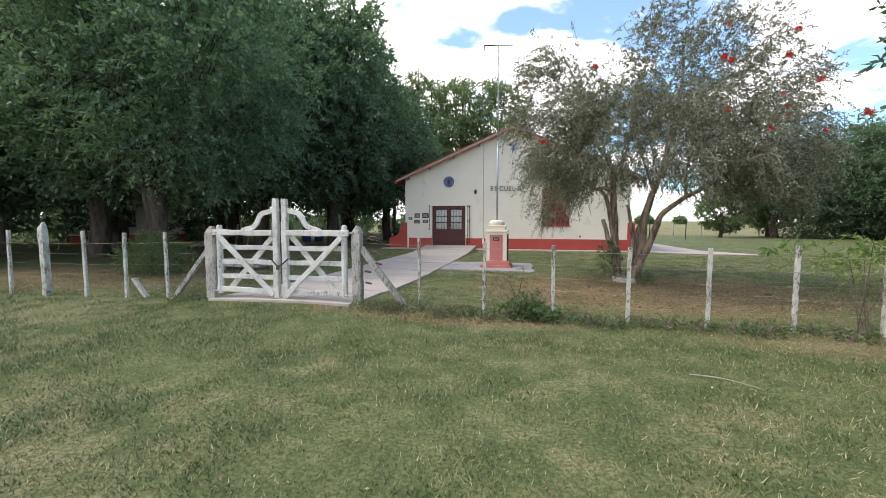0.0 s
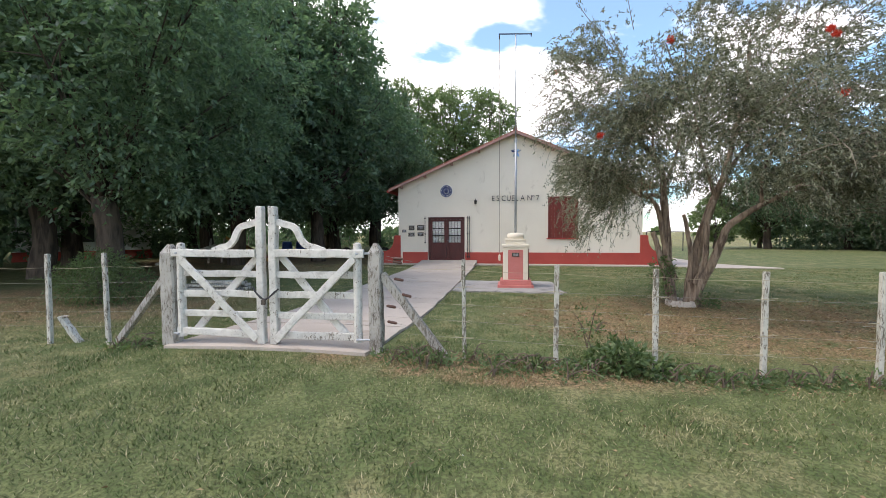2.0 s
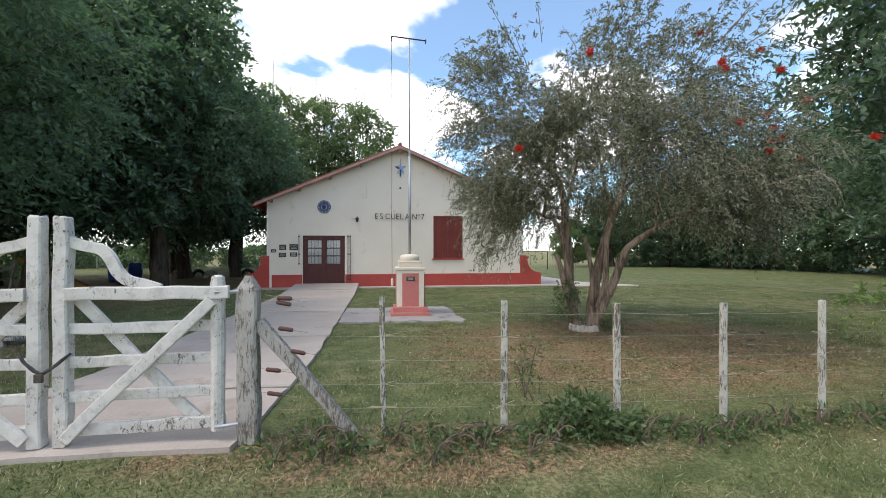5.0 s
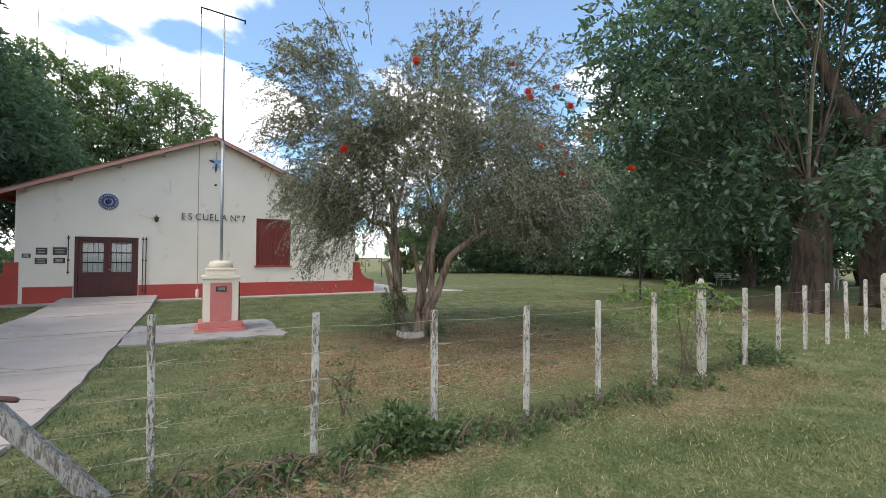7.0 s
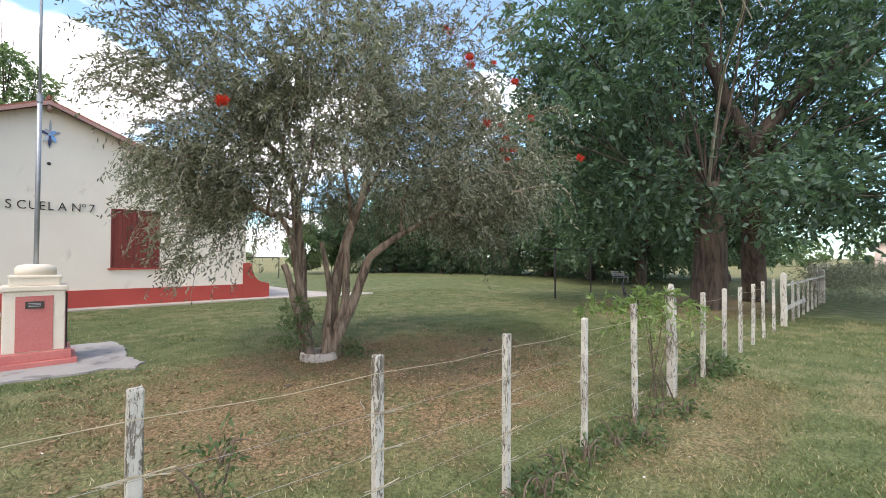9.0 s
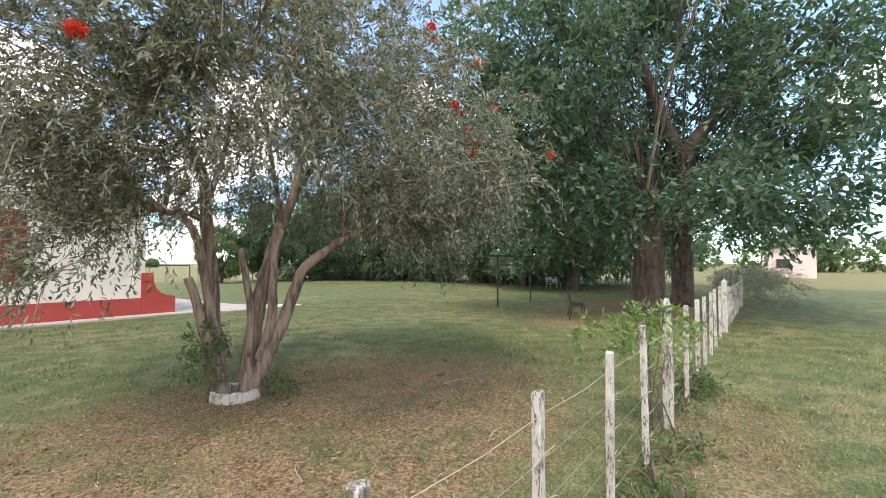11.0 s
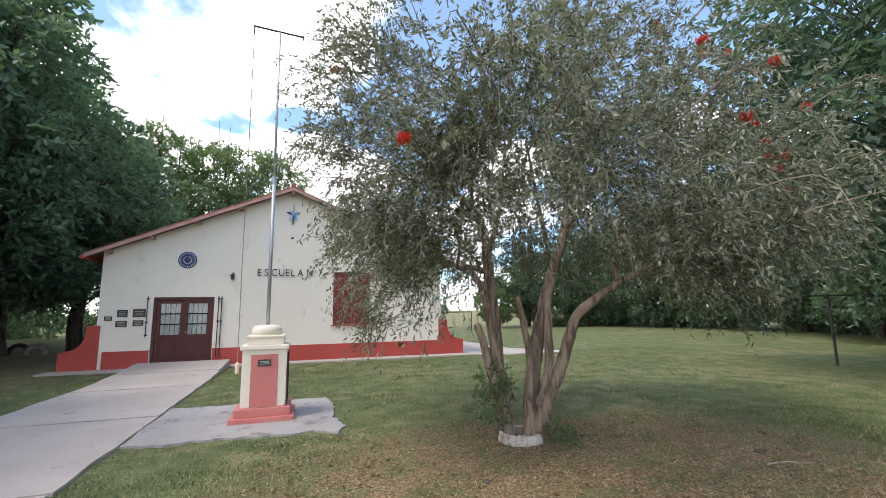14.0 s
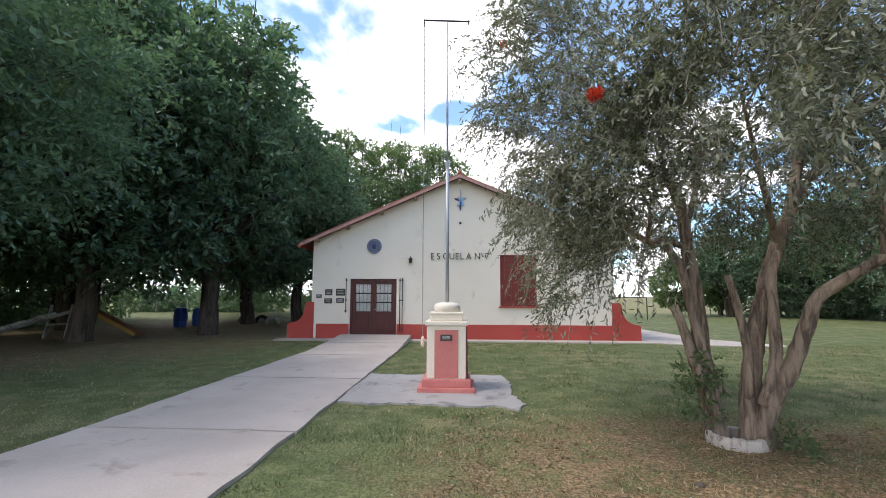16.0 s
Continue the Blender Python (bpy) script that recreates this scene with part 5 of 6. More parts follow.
    # hanging tufts low on both sides
    for u, w, z, r in ((-1.9, -0.3, 2.0, 0.36), (-1.75, -0.4, 1.55, 0.2), (-1.3, -0.6, 2.0, 0.36), (-2.1, 0.0, 2.4, 0.4), (2.1, -0.5, 2.2, 0.45), (2.7, -0.4, 2.35, 0.45), (1.6, -0.7, 2.45, 0.45), (2.4, -0.9, 1.95, 0.3)):
        p = ax * u + away * w
        lobes.append((p.x, p.y, z, r, r, r * 1.1))
    for i in range(9):
        a = i * 2.4
        lobes.append((0.3 + 1.1 * math.cos(a), 1.1 * math.sin(a), 3.3 + 0.12 * i, 0.8, 0.8, 0.6))
    pos, out = shell(nr, lobes, 17000, 0.12, 1.45, 2.1)
    # inside the dome the crown is bare
    inside = np.linalg.norm((pos - np.array([0.1, 0, 1.3])) / np.array([1.8, 1.8, 1.15]), axis=1) > 1
    # the two halves of the crown part at the top
    cleft = (np.abs(pos[:, 0] + 0.65 - 0.35 * pos[:, 1]) < 0.32 + 0.25 * (pos[:, 2] - 4.3)) & (pos[:, 2] > 4.3) & (nr.uniform(size=len(pos)) < 0.9)
    inside &= ~cleft & ((pos[:, 2] < 4.0) | (nr.uniform(size=len(pos)) < 0.78))
    # the limbs show through an open space under the left half
    pu = pos @ np.array(ax)
    pw = pos @ np.array(away)
    hollow = ((pu + 0.28) / 0.72) ** 2 + ((pw + 0.9) / 2.0) ** 2 + ((pos[:, 2] - 2.5) / 0.85) ** 2 < 1
    hollow |= ((pu - 0.5) / 0.5) ** 2 + ((pw + 0.9) / 1.8) ** 2 + ((pos[:, 2] - 2.2) / 0.55) ** 2 < 1
    inside &= ~hollow | (nr.uniform(size=len(pos)) < 0.45)
    pos, out = pos[inside], out[inside]
    dome = unit(pos - np.array([0.2, 0, 2.6]))
    out = unit(out * 0.5 + dome)
    link("crown", polys("crown", sprays(nr, pos, out, 19, 0.32, 0.066, 0.019, 0.6, 0.75), 4), LEAF_BB, t)
    # long whips that hang from the rim and stand up from the top
    pick = nr.choice(len(pos), 900, replace=False)
    bm = bmesh.new()
    rows = []
    for q in pick:
        p, o = Vector(pos[q]), Vector(out[q])
        ln = rng.uniform(0.35, 0.85)
        hang = -0.9 if p.z < 4.2 else rng.uniform(-0.3, 0.35)
        d = Vector((o.x, o.y, o.z * 0.5 + 0.15))
        pts = bend([p - d * 0.35, p + d * ln * 0.35, p + d * ln * 0.6 + Vector((0, 0, hang * ln * 0.55))], 3)
        tube(bm, pts, taper(len(pts), 0.008, 0.002), 4)
        ends = np.array([list(pts[min(len(pts) - 1, 1 + j // 4)]) for j in range(26)])
        rows.append((ends, np.array(list((pts[-1] - pts[-2]).normalized()))))
    tagged(part("twig_tangle", bm, PALETWIG, t), kind="stuff")
    c = np.concatenate([r[0] + nr.normal(scale=0.03, size=r[0].shape) for r in rows])
    d = np.concatenate([unit(r[1] + nr.normal(scale=0.6, size=r[0].shape)) for r in rows])
    tagged(link("hanging_foliage", polys("hanging_foliage", leaf_quads(c, d, 0.068, 0.018, nr), 4), LEAF_BB, t), kind="stuff")
    # red brushes
    outer = np.where(np.linalg.norm(pos - np.array([0.2, 0, 3.0]), axis=1) > 2.5)[0]
    low = outer[(pos[outer][:, 2] > 2.9)]
    right = low[(pos[low][:, 0] > 0.8) | (nr.uniform(size=len(low)) < 0.15)]
    right = right[(pos[right] @ np.array(away) < 0.3)]
    for q in nr.choice(right, 18, replace=False):
        p, o = pos[q], out[q]
        n = 240
        ax = unit(o + np.array([0, 0, -0.6]))
        c = p + o * 0.12 + ax * nr.uniform(-0.05, 0.05, (n, 1))
        d = unit(np.cross(np.tile(ax, (n, 1)), nr.normal(size=(n, 3))) + ax * 0.3)
        link("flower", polys("flower", leaf_quads(c, d, 0.058, 0.008, nr), 4), FLOWER, t)
    # leafy suckers at the foot
    for (x, y, z, s) in ((-0.42, -0.08, 0.75, 0.2), (-0.4, -0.05, 0.5, 0.22), (0.36, -0.28, 0.12, 0.16)):
        lb = [(x, y, z, s, s, s)]
        pos2, out2 = shell(nr, lb, 60, 0.1)
        pos2[:, 2] = np.maximum(pos2[:, 2], 0.02)
        tagged(link("sucker", polys("sucker", sprays(nr, pos2, out2, 5, 0.12, 0.07, 0.025, 0.2), 4), LEAF_LOW, t), kind="stuff")


build_bottlebrush()


def build_ring():
    t = thing("tree_ring", (BX, BY, 0), "low whitewashed masonry ring round the tree's foot", "tree ring")
    n = 14
    for i in range(n):
        a0, a1 = 2 * math.pi * i / n + 0.004, 2 * math.pi * (i + 1) / n - 0.004
        h = 0.115 + 0.008 * math.sin(i * 2.3)
        bm = bmesh.new()
        prism(bm, [(0.30 * math.cos(a0), 0.29 * math.sin(a0)), (0.30 * math.cos(a1), 0.29 * math.sin(a1)), (0.235 * math.cos(a1), 0.225 * math.sin(a1)), (0.235 * math.cos(a0), 0.225 * math.sin(a0))], "z", -0.04, h)
        bmesh.ops.bevel(bm, geom=bm.edges[:], offset=0.012, segments=1, affect="EDGES")
        part("stone", bm, WHITEWASH, t)


build_ring()

# ---- shrubs and weeds ----


def shrub(name, label, x, y, lobes, n, leaves, leaf_len, leaf_w, mat, seed, twigs=8, spray=0.18, droop=0.3, spread=0.7):
    nr, rng = np.random.default_rng(seed), random.Random(seed)
    g = hill(x, y)
    t = thing(name, (x, y, g), label, "shrub")
    pos, out = shell(nr, lobes, n, 0.3)
    pos[:, 2] = np.maximum(pos[:, 2], 0.02)
    link("leaves", polys("leaves", sprays(nr, pos, out + np.array([0, 0, 0.25]), leaves, spray, leaf_len, leaf_w, droop, spread), 4), mat, t)
    bm = bmesh.new()
    for i in range(twigs):
        q = Vector(lobes[i % len(lobes)][:3]) + Vector((rng.uniform(-0.2, 0.2), rng.uniform(-0.2, 0.2), rng.uniform(0, 0.15)))
        pts = bend([(rng.uniform(-0.06, 0.06), rng.uniform(-0.06, 0.06), -0.02), q * 0.5 + Vector((0, 0, 0.08)), q], 3)
        tube(bm, pts, taper(len(pts), 0.009, 0.004), 5)
    tagged(part("stem", bm, TWIG, t), kind="stuff")
    return t


shrub("fence_bush", "low broad-leaved green bush against the fence", 0.02, 6.22, [(0, 0, 0.16, 0.2, 0.16, 0.15), (-0.16, 0.03, 0.13, 0.15, 0.14, 0.12), (0.17, -0.03, 0.12, 0.17, 0.14, 0.11), (0.03, 0.06, 0.26, 0.13, 0.12, 0.1), (0.32, 0.0, 0.07, 0.16, 0.14, 0.07), (-0.3, -0.02, 0.08, 0.14, 0.1, 0.07)], 230, 6, 0.075, 0.03, LEAF_LOW, 51, 8, 0.12)
shrub("ash_sapling", "light green sapling growing round the thick fence post", 4.25, 6.45, [(-0.2, 0.05, 1.08, 0.22, 0.2, 0.12), (0.15, 0.0, 1.14, 0.2, 0.2, 0.12), (0.45, -0.12, 1.0, 0.24, 0.2, 0.1), (0.0, 0.15, 0.95, 0.25, 0.2, 0.12), (-0.5, 0.15, 0.98, 0.24, 0.2, 0.1), (0.78, -0.2, 0.88, 0.22, 0.2, 0.08), (-0.75, 0.3, 1.0, 0.2, 0.2, 0.08)], 105, 9, 0.085, 0.028, LEAF_BUSH, 52, 4, 0.22, 0.5)
shrub("dry_vine", "tangle of dry stems and thin leaves at the thick post", 4.25, 6.3, [(0, 0, 0.3, 0.3, 0.2, 0.3), (-0.2, 0.05, 0.6, 0.2, 0.2, 0.3)], 24, 3, 0.05, 0.012, DEADLEAF, 53, 3)
shrub("fence_weed", "tall dark green weed by the fence post", 5.75, 6.3, [(0, 0, 0.15, 0.25, 0.2, 0.14), (0.2, -0.1, 0.1, 0.2, 0.2, 0.1)], 90, 5, 0.09, 0.03, LEAF_LOW, 54)
shrub("garden_bush", "rounded dull green bush behind the fence", -9.5, 9.2, [(0, 0, 0.5, 0.75, 0.7, 0.48), (0.5, 0.1, 0.42, 0.6, 0.55, 0.4), (-0.5, 0.1, 0.45, 0.6, 0.55, 0.42), (0.1, 0, 0.85, 0.4, 0.4, 0.28)], 1500, 7, 0.06, 0.018, LEAF_LOW, 55, 14)
shrub("lawn_weed", "small broad-leaved weed in the lawn", 0.1, 8.05, [(0, 0, 0.05, 0.09, 0.09, 0.05), (0.03, 0, 0.1, 0.05, 0.05, 0.05)], 14, 4, 0.07, 0.022, LEAF_LOW, 56, 3, 0.1)
shrub("lawn_weed", "thin upright sapling in the lawn", -0.15, 7.1, [(0, 0, 0.45, 0.08, 0.08, 0.15), (0, 0, 0.2, 0.06, 0.06, 0.1)], 22, 4, 0.06, 0.022, LEAF_LOW, 57, 3)
for i, (x, y, s) in enumerate(((2.65, 6.15, 1.0), (3.1, 6.2, 1.1), (-1.1, 6.15, 0.8), (-0.55, 5.95, 0.9), (-2.2, 6.25, 0.8), (-1.9, 6.1, 0.6), (1.2, 6.1, 0.7), (1.9, 6.2, 0.7), (-5.65, 6.2, 0.7), (-5.9, 6.15, 0.6), (6.4, 6.3, 0.8), (-0.75, 6.25, 0.6), (-2.0, 5.95, 0.9), (-1.55, 6.2, 0.8), (-1.3, 5.9, 0.7), (-0.9, 6.05, 1.0), (-0.3, 6.1, 0.9), (0.45, 6.1, 0.9), (0.75, 6.2, 0.8), (0.9, 5.95, 0.7), (1.55, 6.15, 0.8), (2.25, 6.2, 0.8), (2.9, 6.0, 0.8), (3.6, 6.2, 0.9), (3.9, 6.0, 0.7), (5.0, 6.25, 0.8), (-2.35, 6.05, 0.8))):
    shrub("fence_weed", "patch of low green weeds at the foot of the fence", x, y, [(0, 0, 0.04 * s, 0.26 * s, 0.18 * s, 0.06 * s), (0.2, 0.08, 0.03 * s, 0.2 * s, 0.14 * s, 0.05 * s)], 48, 4, 0.06, 0.021, LEAF_LOW, 60 + i, 5, 0.12)["group"] = "weeds along the fence"

# ---- far things ----


def build_clothes_poles():
    for x, y, a in ((13.35, 13.45, 0.1), (16.4, 13.6, 0.1)):
        t = thing("clothesline_pole", (x, y, 0), "thin black steel pole with a short crossbar on the lawn", "pole", "clothesline poles")
        part("pole", tube(bmesh.new(), [(0, 0, -0.1), (0, 0, 1.95)], 0.035, 8), DARKSTEEL, t)
        part("crossbar", tube(bmesh.new(), [(-0.55, 0.35, 1.9), (0.55, -0.35, 1.9)], 0.025, 6), DARKSTEEL, t)


build_clothes_poles()


def bench(x, y, turn, mat, label, size=1.0):
    t = thing("garden_bench", (x, y, 0), label, "bench")
    t.matrix_basis = Matrix.Translation((x, y, 0)) @ Matrix.Rotation(turn, 4, "Z") @ Matrix.Scale(size, 4)
    for i in range(4):
        part("seat_slat", boxed(-0.7, 0.7, -0.2 + i * 0.11, -0.11 + i * 0.11, 0.43, 0.46, bevel=0.006), mat, t)
    for i in range(3):
        part("back_slat", boxed(-0.7, 0.7, 0.25 + i * 0.03, 0.275 + i * 0.03, 0.55 + i * 0.13, 0.65 + i * 0.13, bevel=0.006), mat, t)
    for x0 in (-0.6, 0.6):
        for pts in (((x0, -0.15, 0), (x0, -0.17, 0.43)), ((x0, 0.3, 0), (x0, 0.2, 0.43), (x0, 0.33, 0.93))):
            part("leg", tube(bmesh.new(), pts, 0.022, 6), mat if mat is WHITE else DARKSTEEL, t)


bench(12.1, 10.0, 0.4, DARKSTEEL, "dark iron garden bench seen from its end", 0.9)
bench(25.6, 16.4, -0.3, WHITE, "small pale bench at the edge of the lawn", 0.8)


def field_fence(pts, label, h=1.15, step=2.4):
    t = thing("field_fence", (*pts[0], 0), label, "fence")
    o = Vector((*pts[0], 0))
    for a, b in zip(pts, pts[1:]):
        a, b = Vector((*a, 0)), Vector((*b, 0))
        n = max(1, int((b - a).length / step))
        for i in range(n):
            p = a + (b - a) * i / n - o
            part("post", tube(bmesh.new(), [p - Vector((0, 0, 0.1)), p + Vector((0, 0, h))], 0.05, 6, 0.1, i), GREYWOOD, t)
        for z in (0.35, 0.7, 1.05):
            part("wire", tube(bmesh.new(), [a - o + Vector((0, 0, z)), b - o + Vector((0, 0, z))], 0.006, 4), WIRE, t)


field_fence([(9.0, 46), (48, 44)], "grey wooden posts of the pasture fence behind the lawn")
field_fence([(21.5, 6.5), (36, 8.5), (60, 9)], "grey wooden posts of the pasture fence beyond the trees")
field_fence([(26.0, 11.5), (38.0, 16)], "leaning grey posts between the trees and the pasture")
field_fence([(-30, 41), (-6.5, 43)], "grey wooden posts of the pasture fence behind the trees")


def build_field_gate():
    t = thing("field_gate", (9.2, 36, 0), "thin steel pipe frame gate towards the pasture", "gate")
    for a, b in (((0, 0, -0.1), (0, 0, 1.5)), ((2.6, 0, -0.1), (2.6, 0, 1.5)), ((0, 0, 1.5), (2.6, 0, 1.5))):
        part("pipe", tube(bmesh.new(), [a, b], 0.035, 6), DARKSTEEL, t)


build_field_gate()


def build_playground():
    # wooden A-frame slide
    t = thing("wooden_slide", (-13.9, 20.6, 0), "home-made timber slide with a yellow side board", "slide")
    part("side_board", beam((-1.0, 0, 1.25), (1.1, 0.3, 0.1), 0.14, 0.05, 401), YELLOW, t, "yellow painted board")
    part("chute", beam((-1.0, 0.3, 1.2), (1.1, 0.6, 0.08), 0.04, 0.5, 402, up=(0.5, 0, 1)), OCHRE, t)
    part("ramp_beam", beam((-1.1, -0.6, 0.9), (-3.2, -1.9, 0.05), 0.12, 0.05, 403), GREYWOOD, t)
    part("ramp_beam", beam((-1.0, -0.2, 0.95), (-3.1, -1.5, 0.05), 0.12, 0.05, 404), GREYWOOD, t)
    for i, p in enumerate(((-1.0, -0.1), (-1.0, 0.5), (-1.5, -0.4))):
        part("leg", beam((p[0], p[1], 1.2), (p[0] - 0.2, p[1], -0.05), 0.09, 0.07, 405 + i, up=(0, 1, 0)), GREYWOOD, t)
    part("rung", beam((-1.4, -0.6, 0.5), (-1.4, 0.5, 0.5), 0.07, 0.05, 409), GREYWOOD, t)
    for x, y in ((-14.9, 26.4), (-14.2, 26.8)):
        b = thing("blue_barrel", (x, y, 0), "blue plastic barrel standing under the trees", "barrel", "blue barrels")
        part("drum", tube(bmesh.new(), [(0, 0, 0), (0, 0, 0.05), (0, 0, 0.3), (0, 0, 0.33), (0, 0, 0.6), (0, 0, 0.63), (0, 0, 0.86), (0, 0, 0.9)], [0.26, 0.29, 0.3, 0.315, 0.315, 0.3, 0.29, 0.26], 18), BARRELBLUE, b, smooth=False)
        part("lid", tube(bmesh.new(), [(0, 0, 0.9), (0, 0, 0.93)], 0.24, 18), BARRELBLUE, b)
    for i, (x, y) in enumerate(((-13.6, 30.2), (-12.2, 29.4), (-11.2, 28.6), (-9.6, 29.8))):
        b = thing("half_tyre", (x, y, 0), "old tyre half buried upright as a play arch", "tyre", "half-buried tyres")
        pts = [(0.34 * math.cos(a), 0, 0.38 * math.sin(a)) for a in [math.pi * k / 12 for k in range(13)]]
        part("tread", tube(bmesh.new(), pts, 0.1, 8), RUBBER if i % 2 else GREYWOOD, b)
    p = thing("play_frame", (-10.2, 36.5, 0), "timber climbing frame with pale railings and ladder", "climbing frame")
    for i, (x, y) in enumerate(((0, 0), (2.2, 0), (0, 1.5), (2.2, 1.5))):
        part("post", beam((x, y, 2.6), (x, y, -0.1), 0.1, 0.1, 420 + i, up=(0, 1, 0)), GREYWOOD, p)
    part("deck", boxed(-0.05, 2.25, -0.05, 1.55, 1.2, 1.28), YELLOW, p)
    for i in range(9):
        part("baluster", boxed(0.1 + i * 0.25, 0.15 + i * 0.25, -0.03, 0.03, 1.28, 1.95), WHITE, p)
    part("top_rail", boxed(-0.05, 2.25, -0.04, 0.04, 1.95, 2.02), WHITE, p)
    part("top_beam", boxed(-0.05, 2.25, -0.04, 0.04, 2.6, 2.7), GREYWOOD, p)


build_playground()


def build_plank_stack():
    t = thing("plank_stack", (-8.1, 10.9, 0), "low stack of old whitewashed planks on two bearers", "planks")
    for x in (-0.45, 0.45):
        part("bearer", boxed(x - 0.06, x + 0.06, -0.3, 0.3, -0.02, 0.1, bevel=0.01), GREYWOOD, t)
    for i, (z, y, a, b) in enumerate(((0.135, -0.17, -0.72, 0.7), (0.135, 0.14, -0.66, 0.74), (0.215, -0.12, -0.68, 0.62), (0.215, 0.15, -0.7, 0.7), (0.29, 0.0, -0.6, 0.72))):
        part("plank", beam((a, y, z), (b, y + 0.03 * (i % 2), z), 0.065, 0.25, 430 + i), POSTWOOD, t)


build_plank_stack()


def build_west_house():
    t = thing("neighbour_house", (-26.5, 19.8, 0), "white low house with a red base among the trees", "house")
    bm = bmesh.new()
    for a in ((0, 0.25, 0, 6.0), (-4.0, -0.002, 0, 0.25), (-4.0, -0.002, 5.75, 6.0), (-4.25, -4.002, 0, 6.0)):
        box(bm, a[0], a[1], a[2], a[3], 0.0, 2.7)
    part("wall", bm, WHITE, t)
    part("dado", boxed(0.252, 0.275, -0.02, 6.02, -0.05, 0.5), RED, t, "red painted band")
    bm = bmesh.new()
    prism(bm, [(-4.6, 2.702), (0.6, 2.702), (-2.0, 3.9)], "y", -0.3, 6.3)
    part("roof", bm, ROOF, t)
    part("window", boxed(0.252, 0.27, 2.3, 3.3, 1.0, 2.0, bevel=0.005), DARKSTEEL, t)
    t.matrix_basis = t.matrix_basis @ Matrix.Rotation(radians(-38), 4, "Z")


build_west_house()


def build_far_house():
    t = thing("far_house", (62, 14, 0), "pale pinkish low house beyond the pasture", "house")
    bm = bmesh.new()
    for a in ((0, 0.3, 0, 4.7), (11.7, 12, 0, 4.7)):
        box(bm, a[0], a[1], a[2], a[3], 0, 3.0)
    box(bm, 0.302, 11.698, 0, 0.3, 0, 3.0)
    box(bm, 0.302, 11.698, 4.4, 4.7, 0, 3.0)
    part("wall", bm, FARWALL, t)
    bm = bmesh.new()
    prism(bm, [(-0.2, 3.0), (4.9, 3.0), (2.35, 3.4)], "x", -0.2, 12.2)
    part("roof", bm, CEMENT, t)
    for x in (-0.03,):
        part("window", boxed(x, x + 0.02, 2.2, 3.4, 1.1, 2.1), DARKSTEEL, t)
    t.matrix_basis = Matrix.Translation((60, 1.3, 0))


build_far_house()


def build_hedge_pile():
    thicket("hedge", "grey dry shrubs at the end of the fence", 7, (20, 25.5, 5.2, 6.6), 0.05, 1.7, LEAF_BB, 0.09, 0.02, 35, 12)


build_hedge_pile()

# ---- grass and litter ----


def bare(x, y):
    """How bare the soil is."""
    a = ((x - 2.5) / 3.6) ** 2 + ((y - 8.9) / 2.5) ** 2
    b = ((x - 4.2) / 2.2) ** 2 + ((y - 5.85) / 0.65) ** 2
    return np.clip(1.2 - np.minimum(a, b), 0, 1)


def grass(name, area, density, h, w, seed, label):
    nr = np.random.default_rng(seed)
    n = int((area[1] - area[0]) * (area[3] - area[2]) * density)
    x, y = nr.uniform(area[0], area[1], n), nr.uniform(area[2], area[3], n)
    tuft = np.sin(x * 3.1 + 2 * np.sin(y * 1.7)) * np.sin(y * 2.7 + 2 * np.sin(x * 1.3)) * 0.5 + np.sin(x * 9.3 + 3 * np.sin(y * 4)) * np.sin(y * 8.1) * 0.3
    keep = nr.uniform(size=n) < (0.72 + 0.35 * tuft) * (1 - 0.35 * bare(x, y))
    keep &= ~((x > PATH_L - 0.02 - 0.2 * np.clip(1 - (y - 6.1) / 2.2, 0, 1)) & (x < PATH_R + 0.02) & (y > 6.12))
    keep &= ~((x > -2.5) & (x < 0.24) & (y > 11.9) & (y < 14.3))
    keep &= ~((y > 20.3) & (x > -7.3) & (x < 5.5))
    x, y, tuft = x[keep], y[keep], tuft[keep]
    n = len(x)
    z = 0.105 * np.exp(-(((x + 3.7) / 2.6) ** 2) - ((y - 6.4) / 2.2) ** 2) - 0.03 * np.exp(-(((x - 3) / 3.0) ** 2) - ((y - 6.3) / 2.0) ** 2) - 0.008
    a = nr.uniform(0, 2 * math.pi, n)
    hh = h * nr.uniform(0.45, 1.3, n) * (1 + 0.35 * tuft)
    lean = nr.uniform(0.2, 1.3, n) * hh
    b = nr.uniform(0, 2 * math.pi, n)
    ww = w * nr.uniform(0.7, 1.3, n)
    v = np.empty((n, 3, 3))
    v[:, 0] = np.stack([x - np.cos(a) * ww, y - np.sin(a) * ww, z], 1)
    v[:, 1] = np.stack([x + np.cos(a) * ww, y + np.sin(a) * ww, z], 1)
    v[:, 2] = np.stack([x + np.cos(b) * lean, y + np.sin(b) * lean, z + hh], 1)
    tagged(link(name, polys(name, v, 3), BLADES), label, "grass", kind="stuff")


grass("grass", (-6.5, 6.0, 1.2, 6.4), 3300, 0.036, 0.0046, 71, "short mown grass blades outside the fence")
grass("grass", (-7.0, 8.0, 6.4, 11.0), 2000, 0.036, 0.0052, 72, "short mown grass blades inside the fence")
grass("grass", (-12.0, 14.0, 11.0, 20.5), 600, 0.036, 0.008, 73, "short mown grass on the school lawn")
grass("grass", (6.0, 14.0, 3.0, 11.0), 900, 0.045, 0.006, 74, "short mown grass along the far fence")
grass("grass", (-12.0, -6.5, 2.0, 11.0), 900, 0.045, 0.006, 75, "short mown grass beside the gate")


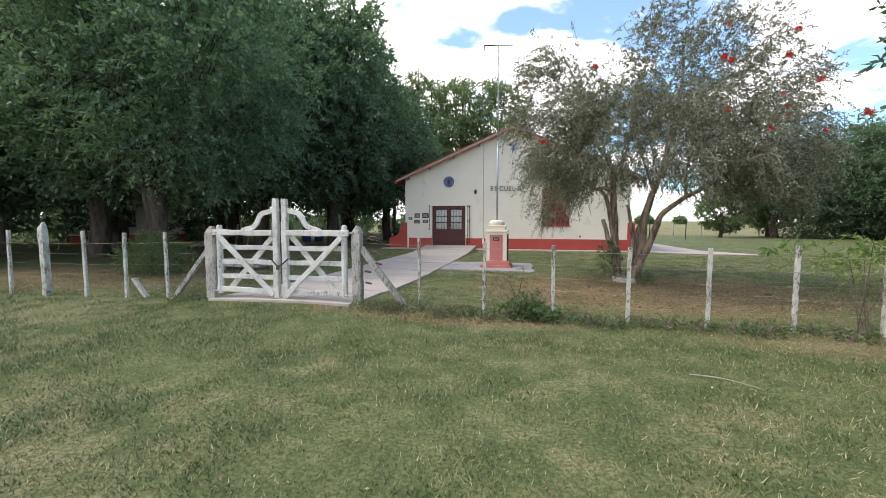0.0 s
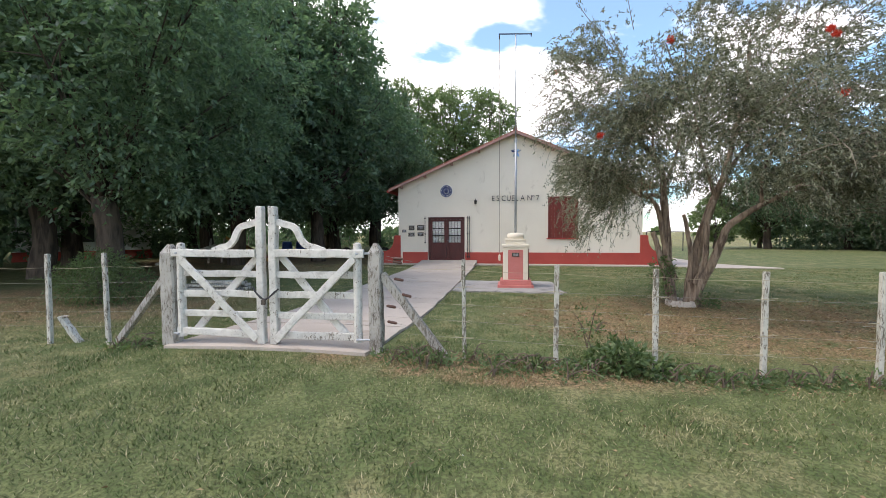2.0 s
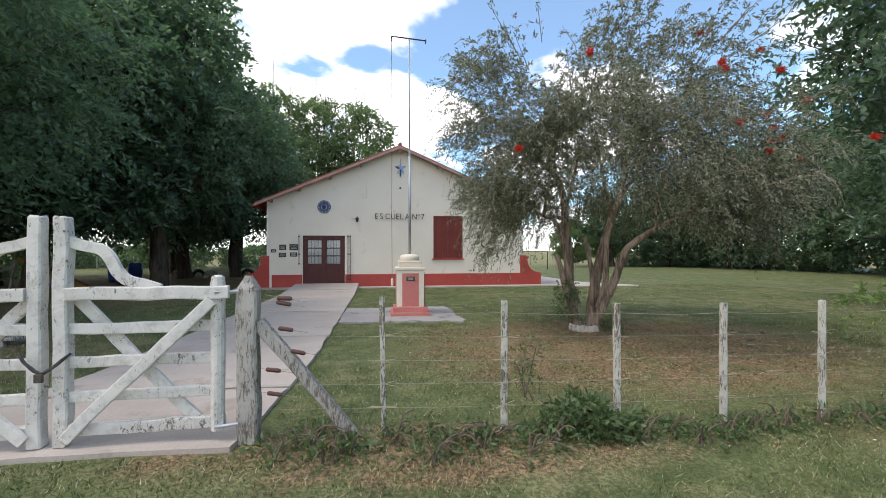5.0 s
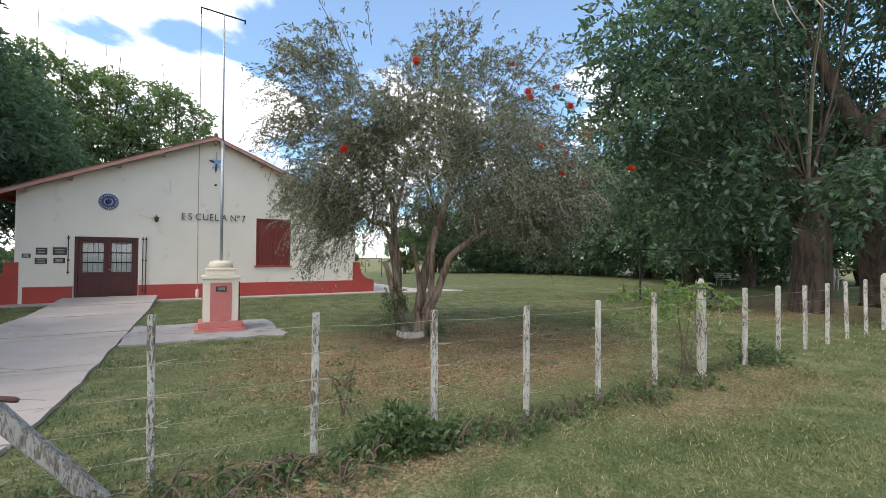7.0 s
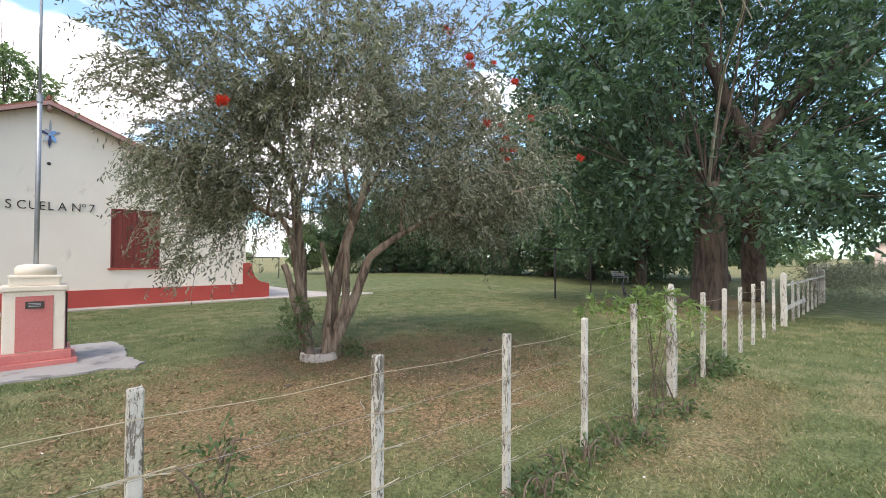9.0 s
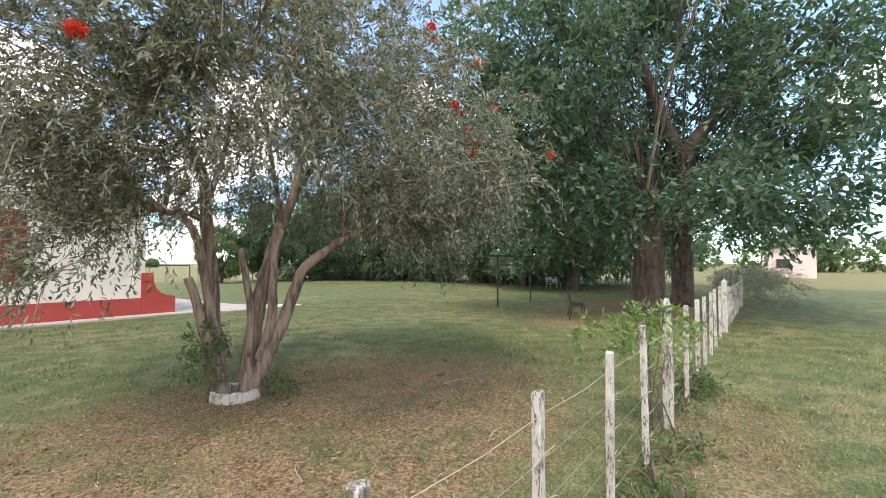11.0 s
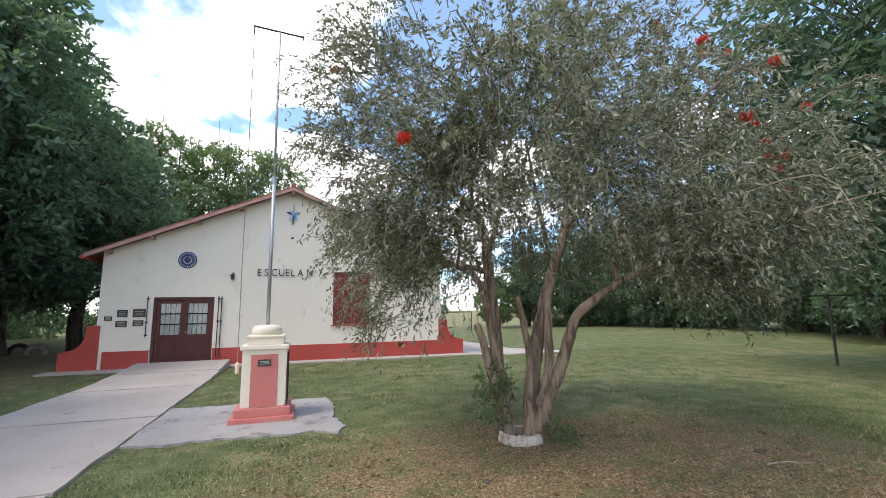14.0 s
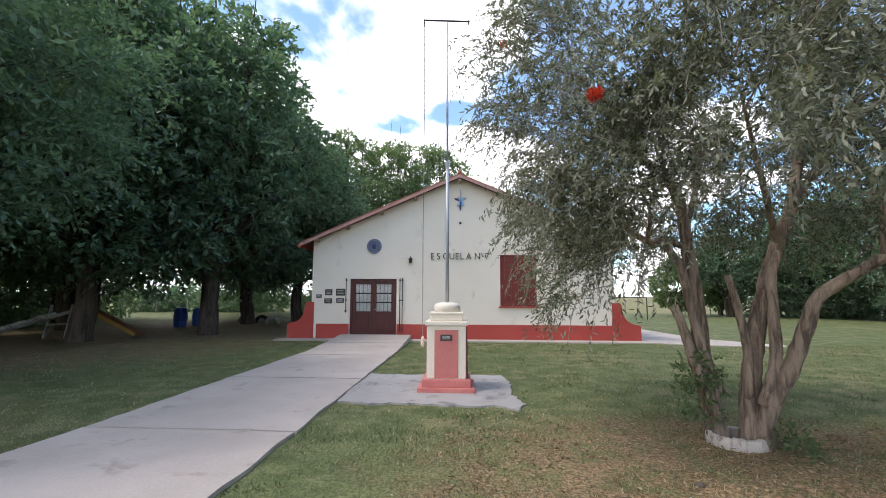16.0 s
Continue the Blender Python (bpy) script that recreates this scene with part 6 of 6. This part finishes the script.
def litter(name, area, n, size, seed, label, mat):
    nr = np.random.default_rng(seed)
    x, y = nr.uniform(area[0], area[1], n), nr.uniform(area[2], area[3], n)
    c = np.stack([x, y, 0.012 + nr.uniform(0, 0.02, n)], 1)
    d = unit(nr.normal(size=(n, 3)) * np.array([1, 1, 0.15]))
    tagged(link(name, polys(name, leaf_quads(c, d, size, size * 0.35, nr, 0.25), 4), mat), label, "litter", kind="stuff")


litter("leaf_litter", (-0.9, 5.6, 7.4, 11.6), 3600, 0.055, 81, "brown fallen leaves under the bottlebrush tree", DEADLEAF)
litter("leaf_litter", (-3.0, 6.0, 5.75, 6.5), 800, 0.04, 82, "dry leaves and straw along the fence", DEADLEAF)
litter("leaf_litter", (-5.5, 5.5, 1.5, 6.0), 500, 0.04, 83, "scattered dry leaves on the mown grass", DEADLEAF)
litter("leaf_litter", (-2.65, -1.9, 6.05, 6.5), 260, 0.05, 84, "heap of brown leaves at the foot of the gate post", DEADLEAF)
litter("leaf_litter", (-6.2, -5.4, 6.05, 6.5), 260, 0.05, 85, "heap of brown leaves at the foot of the gate post", DEADLEAF)
litter("leaf_litter", (-4.5, 4.5, 1.8, 9.5), 46, 0.03, 86, "small pale dry leaves on the grass", CURTAIN)


def stick(x, y, turn, length):
    t = thing("fallen_stick", (x, y, hill(x, y) + 0.02), "thin pale dry stick lying on the grass", "stick", "fallen sticks")
    part("shoot", tube(bmesh.new(), bend([(-length / 2, 0, 0.0), (0, length * 0.05, 0.015), (length / 2, -length * 0.03, 0.005)], 4), taper(9, 0.007, 0.003), 5, 0.15, 1), DRYTWIG, t)
    t.matrix_basis = t.matrix_basis @ Matrix.Rotation(turn, 4, "Z")


for x, y, turn, length in ((1.75, 4.15, -0.5, 0.55), (3.2, 7.6, 0.2, 0.4), (1.6, 8.4, 1.2, 0.3), (4.4, 8.9, -0.3, 0.45)):
    stick(x, y, turn, length)


def clod(x, y, r, seed):
    """A small lump of dark earth."""
    t = thing("earth_clod", (x, y, hill(x, y)), "small lump of dark bare earth in the lawn", "clod", "lumps of earth")
    rng = random.Random(seed)
    bm = bmesh.new()
    bmesh.ops.create_icosphere(bm, subdivisions=2, radius=r)
    for v in bm.verts:
        k = 1 + 0.35 * noise.noise(v.co * 9 / r * 0.05 + Vector((seed, 0, 0)))
        v.co = Vector((v.co.x * k, v.co.y * k, max(-0.01, v.co.z * 0.55 * k)))
    part("lump", bm, JOINT, t, smooth=True)


for i, (x, y, r) in enumerate(((4.55, 9.3, 0.06), (3.6, 8.6, 0.04), (5.3, 9.8, 0.05), (1.3, 9.6, 0.04), (2.7, 8.2, 0.03))):
    clod(x, y, r, i)
